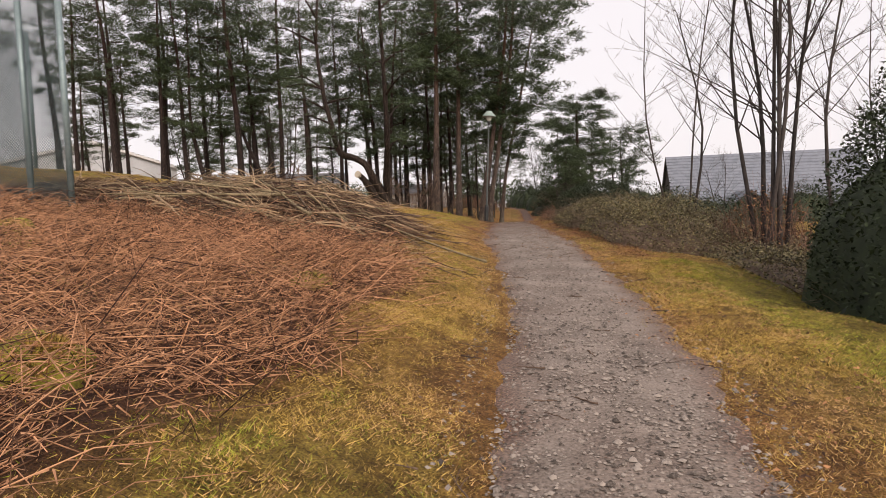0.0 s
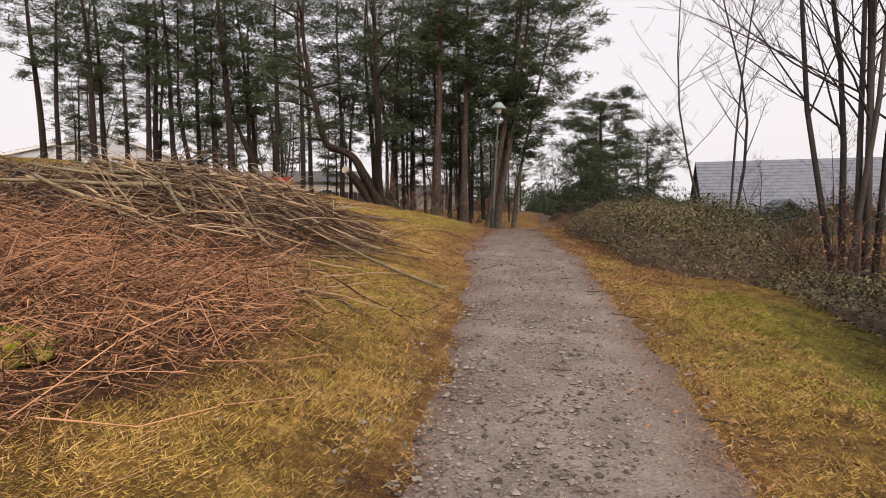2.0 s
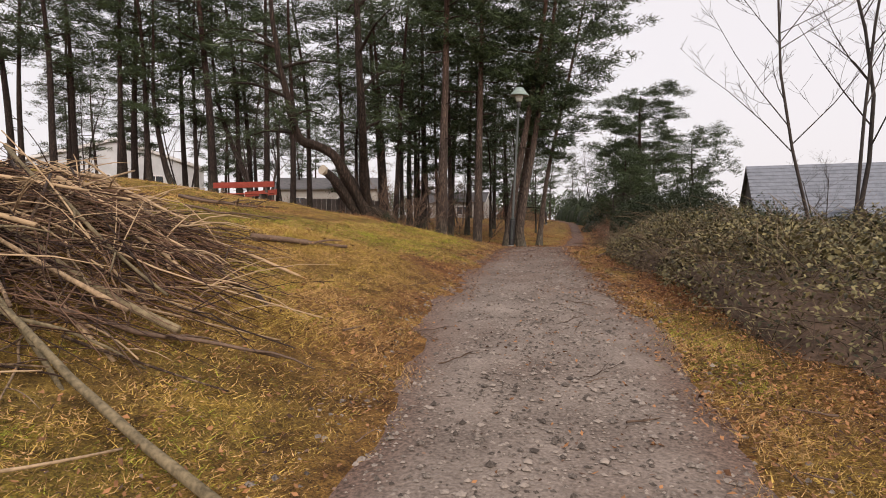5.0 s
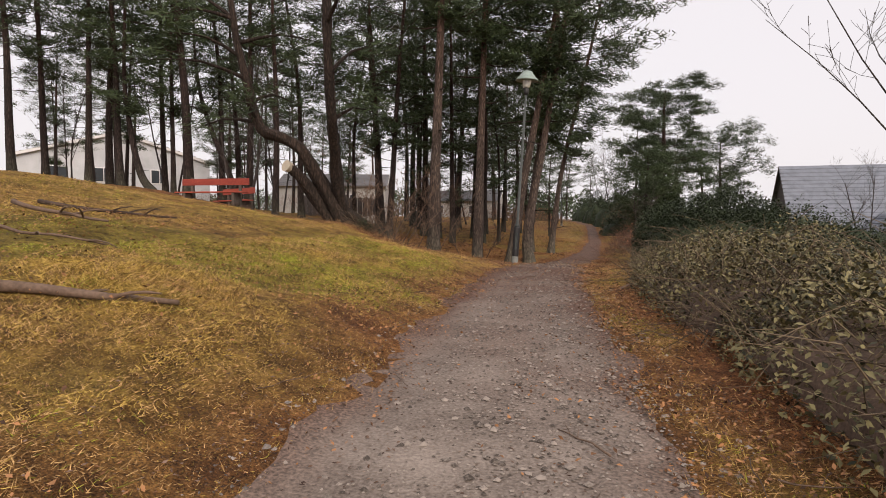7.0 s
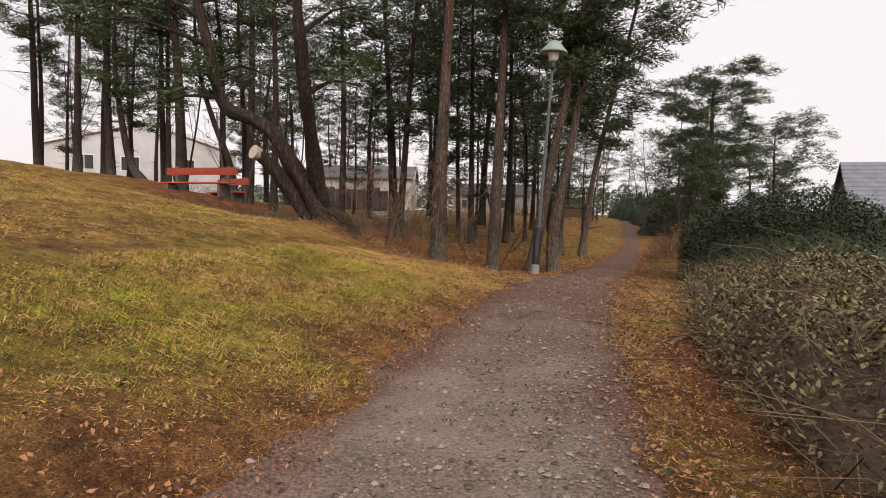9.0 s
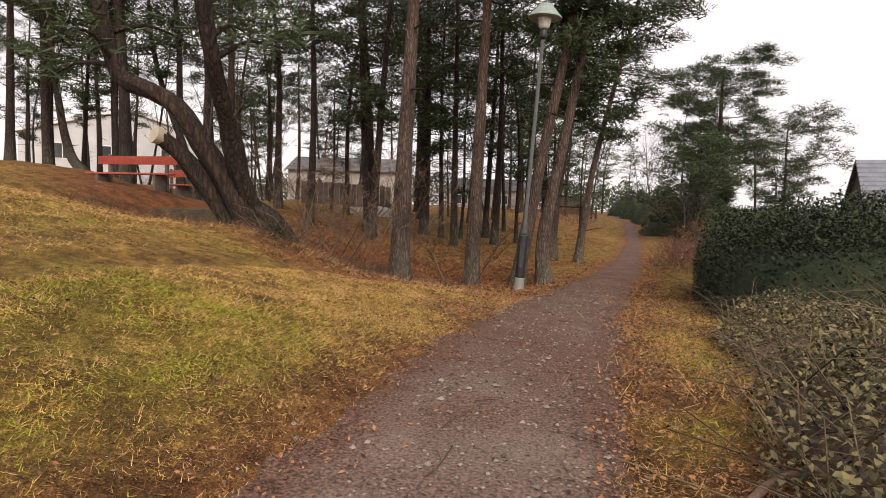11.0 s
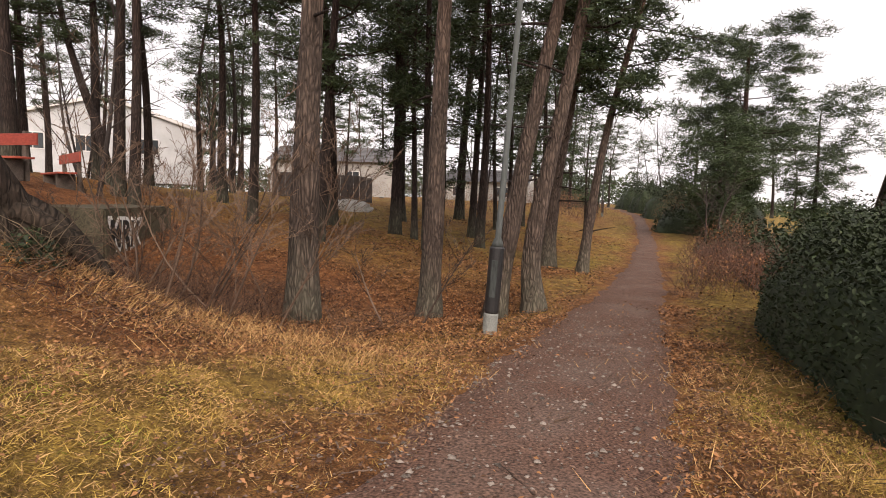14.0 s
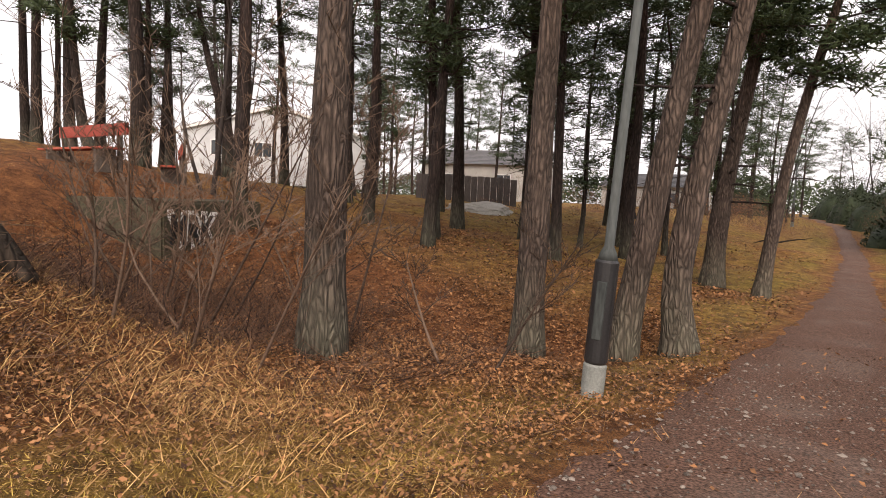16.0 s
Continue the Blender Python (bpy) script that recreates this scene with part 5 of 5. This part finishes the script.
# ---- thickets, hedges, shrubs ----
def mound(name, label, category, cx, cy, lx, ly, h, turn, n_leaf, leaf, size, n_cane, cane, seed, core=True, flat=0.5, group="", rough=0.4, steep=(-20, 55)):
    """A shrub mass: arching canes and many small leaves over an uneven mound."""
    ob = tagged(new(name), label, category, group)
    c, s = math.cos(turn), math.sin(turn)

    def top(u, v):
        r = np.sqrt(np.clip(u * u, 0, 1) ** 1.5 + np.clip(v * v, 0, 1) ** 1.5)
        return h * np.clip(1 - r**2.2, 0, 1) ** flat * (1 + rough * vnoise(u * lx * 0.9 + seed, v * ly * 0.9, seed) + 0.5 * rough * vnoise(u * lx * 2.6, v * ly * 2.6, seed + 1))

    def world(u, v):
        return cx + c * u * lx - s * v * ly, cy + s * u * lx + c * v * ly

    # Added opaque sheet: stands in for the shaded inside, blocks the view through.
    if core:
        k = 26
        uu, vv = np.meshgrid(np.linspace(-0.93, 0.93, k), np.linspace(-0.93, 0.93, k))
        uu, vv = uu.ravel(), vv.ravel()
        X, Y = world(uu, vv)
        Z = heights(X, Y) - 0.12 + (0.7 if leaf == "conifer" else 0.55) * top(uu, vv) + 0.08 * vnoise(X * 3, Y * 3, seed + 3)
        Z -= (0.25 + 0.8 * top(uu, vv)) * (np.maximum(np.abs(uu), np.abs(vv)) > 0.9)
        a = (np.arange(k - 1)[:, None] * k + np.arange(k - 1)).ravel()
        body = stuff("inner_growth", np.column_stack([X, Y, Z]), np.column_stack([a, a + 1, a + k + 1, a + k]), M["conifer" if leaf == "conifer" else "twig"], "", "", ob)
    u, v = R.uniform(-1, 1, n_leaf), R.uniform(-1, 1, n_leaf)
    t = top(u, v)
    keep = t > 0.04
    u, v, t = u[keep], v[keep], t[keep]
    X, Y = world(u, v)
    side = np.sqrt(np.abs(u) ** 3 + np.abs(v) ** 3) > 0.74
    share = np.where(side, R.uniform(0.02, 1.05, len(u)), np.clip(1.06 - np.abs(R.normal(0, 0.3, len(u))), 0.02, 1.12))
    Z = heights(X, Y) + t * share + R.normal(0, 0.03, len(u))
    co, f = leaves_at(np.column_stack([X, Y, Z]), R.uniform(0.6, 1.3, len(u)) * size, -50, 60)
    stuff("leaves", co, f, M[leaf], "", "", ob)
    if n_cane:
        u, v = R.uniform(-0.95, 0.95, n_cane), R.uniform(-0.95, 0.95, n_cane)
        X, Y = world(u, v)
        t = top(u, v)
        p = np.column_stack([X, Y, heights(X, Y) + t * R.uniform(0.2, 0.9, n_cane)])
        d = units(n_cane, *steep)
        ln = R.uniform(0.3, 1.0, n_cane)
        q = p + d * ln[:, None]
        q[:, 2] = np.minimum(q[:, 2], heights(q[:, 0], q[:, 1]) + t + 0.3)
        q[:, 2] = np.maximum(q[:, 2], heights(q[:, 0], q[:, 1]) + 0.03)
        r = R.uniform(0.002, 0.005, n_cane) * (1 + size * 4)
        co, f = rods(p, q, r, r * 0.5, np.array([0, 0, 0.1]) + R.normal(0, 0.05, (n_cane, 3)))
        stuff("cane_tangle", co, f, M[cane], "", "", ob)
    return ob


BR = "bramble thickets along the path"
bramble_label = "low tangled bramble thicket with small dark leaves"
mound("bramble_thicket", bramble_label, "thicket", 8.1, 17.4, 2.2, 3.2, 0.55, 0.1, 22000, "bramble", 0.055, 900, "cane", 3, group=BR)
mound("bramble_thicket", bramble_label, "thicket", 5.5, 21.9, 1.75, 3.0, 0.72, 0.1, 30000, "bramble", 0.052, 1200, "cane", 4, group=BR)
mound("bramble_thicket", bramble_label, "thicket", 5.0, 26.2, 1.85, 3.0, 0.82, 0.08, 30000, "bramble", 0.052, 1200, "cane", 5, group=BR)
mound("bramble_thicket", "low bramble thicket with bare pale canes", "thicket", 4.5, 29.8, 1.3, 1.7, 0.6, 0.1, 16000, "bramble", 0.045, 450, "cane", 6, group=BR)
mound("bramble_thicket", bramble_label, "thicket", 9.8, 24.0, 3.2, 6.5, 0.38, 0.1, 14000, "bramble", 0.12, 500, "cane", 7, group=BR)
mound("bramble_thicket", bramble_label, "thicket", 10.0, 36.0, 4.0, 6.0, 0.5, 0.1, 12000, "bramble", 0.15, 500, "cane", 8, group=BR)
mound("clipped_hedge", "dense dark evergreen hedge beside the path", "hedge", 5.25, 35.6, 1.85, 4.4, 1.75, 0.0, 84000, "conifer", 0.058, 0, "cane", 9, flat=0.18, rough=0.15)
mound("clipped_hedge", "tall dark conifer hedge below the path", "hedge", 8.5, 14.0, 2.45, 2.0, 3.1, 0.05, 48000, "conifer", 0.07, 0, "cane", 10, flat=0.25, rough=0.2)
SH = "shrubs beyond the hedge"
shrub_label = "dark evergreen shrub among the far hedges"
for k, (x, y, w, d, h) in enumerate(((6.2, 46, 2.0, 3.0, 1.3), (8.5, 51, 2.6, 3.0, 2.0), (5.6, 54, 1.6, 2.6, 1.2), (11.5, 56, 3.2, 3.0, 2.6), (15.5, 60, 3.4, 3.0, 2.6), (20.0, 58, 3.6, 3.0, 2.2), (13.0, 47, 3.0, 3.4, 1.8), (4.9, 66, 1.7, 3.0, 1.6), (25.0, 61, 3.0, 2.6, 2.4), (3.9, 79, 1.8, 3.0, 2.2), (2.6, 88, 2.2, 3.0, 3.0), (0.8, 97, 2.0, 3.0, 3.2), (-6.5, 94, 2.4, 3.0, 2.6), (7.0, 76, 2.2, 3.0, 2.6))):
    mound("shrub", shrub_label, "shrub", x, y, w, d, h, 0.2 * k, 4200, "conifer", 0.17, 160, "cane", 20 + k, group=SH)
RB = "bare rust-brown shrubs"
for k, (x, y, w, d, h) in enumerate(((7.5, 20.0, 1.0, 1.2, 1.3), (-8.0, 62, 3.0, 2.0, 1.6), (-14.0, 64, 4.0, 2.0, 1.5), (-21.0, 62, 4.0, 2.5, 1.6), (-5.0, 66, 2.5, 2.0, 1.8), (-27.0, 56, 4.0, 2.5, 1.4), (3.9, 41.6, 0.8, 1.4, 1.15), (4.1, 44.6, 0.9, 1.4, 1.0), (4.4, 49.0, 1.0, 2.0, 1.3), (-2.4, 66, 2.0, 3.0, 1.6), (4.0, 74, 2.0, 4.0, 2.0), (-4.0, 72, 2.2, 3.0, 1.6))):
    mound("bare_shrub", "bare rust-brown shrub beside the path", "shrub", x, y, w, d, h, 0.3 * k, 1400, "leaf", 0.06, 600, "shrub_cane", 40 + k, core=False, group=RB, steep=(25, 80))


# Far woods that close the view.
def far_woods():
    n = 36000
    a = R.uniform(0, 1, n)
    x = -110 + 230 * a
    y = 118 + R.uniform(0, 30, n) + 0.0005 * x * x
    h = 3.6 + 1.6 * vnoise(x * 0.11, y * 0.05, 71) + 1.6 * vnoise(x * 0.4, y * 0.1, 72)
    h = np.where(x > 14, h * 0.55, h)
    p = np.column_stack([x, y, heights(x, y) + h * R.rand(n) ** 0.8])
    co, f = blades(p, units(n, -20, 60), R.uniform(0.4, 0.9, n), R.uniform(0.12, 0.3, n), 0.0, 0.5)
    stuff("far_woods", co, f, M["needle"], "dark belt of far pine woods", "woods")


far_woods()


# ---- leafless trees ----
def bare_tree(label, height, r0, stems, seed, lean=0.12, group="", material="thin_bark", density=9, reach=1.0):
    """A leafless tree: stems, limbs and several orders of thin twigs."""
    rng = random.Random(seed)
    tree = tagged(new("bare_tree"), label, "tree", group)
    tv, tf = [], []

    def grow(p, d, length, r, order, v, f):
        side = d.cross(Vector((rng.gauss(0, 1), rng.gauss(0, 1), rng.gauss(0, 1)))).normalized()
        q = p + d * length + side * length * 0.07 + Vector((0, 0, 0.05 * length))
        m = (p + q) / 2 + side * length * rng.uniform(-0.09, 0.09)
        line = bend([p, m, q], 7 if order == 0 else 4)
        n = len(line)
        tube(v, f, line, [max(0.003, r * (1 - 0.72 * k / (n - 1))) for k in range(n)], 10 if order == 0 else (5 if order == 1 else 3), cap=False)
        if order >= 3:
            return
        for _ in range(density if order == 0 else (6 if order == 1 else 4)):
            u = rng.uniform(0.3 if order == 0 else 0.2, 1.0)
            k = min(n - 2, int(u * (n - 1)))
            s = line[k].lerp(line[k + 1], u * (n - 1) - k)
            w = (d * 0.75 + Vector((rng.gauss(0, 0.7), rng.gauss(0, 0.7), rng.uniform(0.0, 0.5)))).normalized()
            grow(s, w, length * reach * rng.uniform(0.28, 0.5), r * (1 - 0.6 * u) * 0.42, order + 1, tv, tf)

    for k in range(stems):
        a = 6.28 * k / stems + rng.uniform(-0.3, 0.3)
        off = Vector((math.cos(a), math.sin(a), 0)) * (0.16 if stems > 1 else 0) * rng.uniform(0.6, 1.8)
        v, f = [], []
        w = Vector((math.cos(a) * lean * rng.uniform(0.3, 1.5), math.sin(a) * lean * rng.uniform(0.3, 1.5), 1)).normalized()
        grow(off + Vector((0, 0, -0.2)), w, height * rng.uniform(0.75, 1.05), r0 * rng.uniform(0.7, 1.15), 0, v, f)
        mesh_ob("stem", v, f, M[material], tree, smooth=True)
    tagged(mesh_ob("twig_spray", tv, tf, M[material], tree), kind="stuff")
    return tree


place(bare_tree("leafless many-stemmed tree with dark bark", 9.5, 0.055, 7, 61, 0.07, density=12, reach=0.8), 7.4, 19.6)
BT = "leafless saplings below the path"
for k, (x, y, h, n) in enumerate(((7.4, 27.4, 9.0, 2), (7.9, 28.6, 7.5, 1), (9.6, 21.5, 9.0, 2), (13.0, 25.0, 9.0, 2), (17.0, 44.0, 7.0, 2), (10.5, 17.5, 9.5, 2))):
    place(bare_tree("slender leafless sapling with fine twigs", h, 0.05, n, 70 + k, 0.05, BT, density=12, reach=0.72), x, y)
BW = "leafless trees in the wood"
for k, (x, y, h) in enumerate(((-17.5, 52.0, 8.0), (-24.0, 50.0, 9.0), (-12.8, 40.9, 5.0), (-8.0, 64.0, 8.0), (1.8, 92.0, 9.0), (3.2, 84.0, 8.0), (-2.8, 80.0, 9.0), (5.5, 72.0, 6.0), (4.6, 58.5, 3.2), (18.5, 62.0, 5.0), (-30.0, 48.0, 8.0))):
    place(bare_tree("leafless deciduous tree among the pines", h, 0.07, 2, 90 + k, 0.14, BW, density=10), x, y)
SP = "bare saplings in the hollow"
for k, (x, y, h) in enumerate(((-3.0, 34.0, 2.4), (-3.6, 34.5, 3.0), (-2.7, 35.2, 2.2), (-2.35, 34.2, 2.3), (-4.2, 35.4, 2.8), (-3.2, 36.2, 2.6), (-2.6, 33.9, 1.6), (-4.9, 35.0, 2.2), (-5.4, 35.9, 3.2), (-1.2, 36.0, 1.6), (-3.9, 33.9, 1.5), (-3.35, 33.6, 1.8), (-3.5, 34.1, 2.0), (-4.5, 34.3, 1.7))):
    place(bare_tree("thin leafless sapling in the leaf litter", h, 0.018, 1 + k % 2, 110 + k, 0.5, SP, "twig", density=8, reach=0.85), x, y)


# ---- mossy tussock and stump in the bracken ----
def tussock(label, x, y, w, h, seed, material):
    ob = tagged(new("moss_tussock"), label, "tussock", "moss tussocks")
    bm = bmesh.new()
    bmesh.ops.create_icosphere(bm, subdivisions=4, radius=1)
    for v in bm.verts:
        k = 1 + 0.3 * noise.noise(v.co * 1.6 + Vector((seed, 0, 0))) + 0.1 * noise.noise(v.co * 6)
        v.co = Vector((v.co.x * w * k, v.co.y * w * 0.8 * k, v.co.z * h * k))
    part("cushion", bm, M["moss"], ob, smooth=True)
    n = 2600
    d = units(n, 10, 85)
    p = d * np.array([w * 0.95, w * 0.76, h * 0.95])
    co, f = spikes(p, unit(d + R.normal(0, 0.5, (n, 3))), R.uniform(0.02, 0.06, n), R.uniform(0.006, 0.012, n))
    stuff("grass_tuft", co, f, M[material], "", "", ob)
    ob.matrix_basis = pose(x, y, ground_z(x, y) + h * 0.1)
    return ob


tussock("yellow-green mossy tussock among the bracken", 0.02, 8.9, 0.27, 0.2, 1, "grass")
tussock("yellow-green mossy tussock among the bracken", 0.2, 12.2, 0.22, 0.1, 2, "green")
tussock("brown bracken stool with a green crown", -3.2, 12.1, 0.28, 0.26, 3, "straw")


# ---- dry stalks at the foot of the hedge, fern by the old tree ----
def dry_stalk(x, y, length, turn, seed):
    rng = random.Random(seed)
    c, d = math.cos(turn), math.sin(turn)
    knee = Vector((c * length * 0.25, d * length * 0.25, length * rng.uniform(0.6, 0.8)))
    tip = knee + Vector((c * length * rng.uniform(0.3, 0.6), d * length * rng.uniform(0.3, 0.6), length * rng.uniform(-0.45, 0.2)))
    v, f = [], []
    tube(v, f, [(0, 0, -0.05), knee * 0.5 + Vector((0.01, 0, 0.02)), knee, knee.lerp(tip, 0.5), tip], [0.008, 0.0075, 0.007, 0.005, 0.003], 6)
    ob = tagged(mesh_ob("dry_stalk", v, f, M["pale_pole"], smooth=True), "bent pale dry stalk at the hedge foot", "stalk", "dry stalks by the hedge")
    ob.matrix_basis = pose(x, y, ground_z(x, y))


rd = random.Random(15)
for k in range(16):
    dry_stalk(rd.uniform(3.45, 4.3), rd.uniform(31.3, 34.0), rd.uniform(0.25, 0.62), rd.uniform(0, 6.3), 500 + k)
mound("shrub", "small dark green fern tuft below the crooked tree", "shrub", -3.25, 32.2, 0.22, 0.22, 0.32, 0, 500, "conifer", 0.06, 60, "cane", 77, core=False)


# ---- court fence ----
def court_fence(label, posts, h):
    fence = tagged(new("court_fence"), label, "fence", "court fences")
    for x, y in posts:
        v, f = [], []
        z = ground_z(x, y)
        tube(v, f, [(x, y, z - 0.3), (x, y, z + h)], [0.055, 0.055], 14)
        mesh_ob("post", v, f, M["steel"], fence, smooth=True)
    for (x0, y0), (x1, y1) in zip(posts, posts[1:]):
        a, b = Vector((x0, y0, min(ground_z(x0, y0), ground_z(x1, y1)))), Vector((x1, y1, 0))
        L = math.hypot(x1 - x0, y1 - y0)
        ps, qs = [], []
        step = 0.055
        for k in range(int((L + h) / step)):
            for sgn in (1, -1):
                s0 = k * step - h
                lo, hi = max(0.0, s0), min(L, s0 + h)
                if hi <= lo:
                    continue
                za, zb = lo - s0, hi - s0
                if sgn < 0:
                    lo, hi = L - lo, L - hi
                ps.append((x0 + (x1 - x0) * lo / L, y0 + (y1 - y0) * lo / L, a.z + za))
                qs.append((x0 + (x1 - x0) * hi / L, y0 + (y1 - y0) * hi / L, a.z + zb))
        ps, qs = np.array(ps), np.array(qs)
        r = np.full(len(ps), 0.0062)
        co, f = rods(ps, qs, r, r, np.zeros((len(ps), 3)))
        stuff("wire_mesh", co, f, M["net"], "", "", fence)
    return fence


court_fence("tall galvanised wire fence of a ball court", [(-5.78, 16.0), (-6.65, 16.05), (-9.2, 16.2)], 4.5)
court_fence("tall far wire fence of a ball court", [(-13.9, 24.0), (-17.2, 24.1)], 4.5)
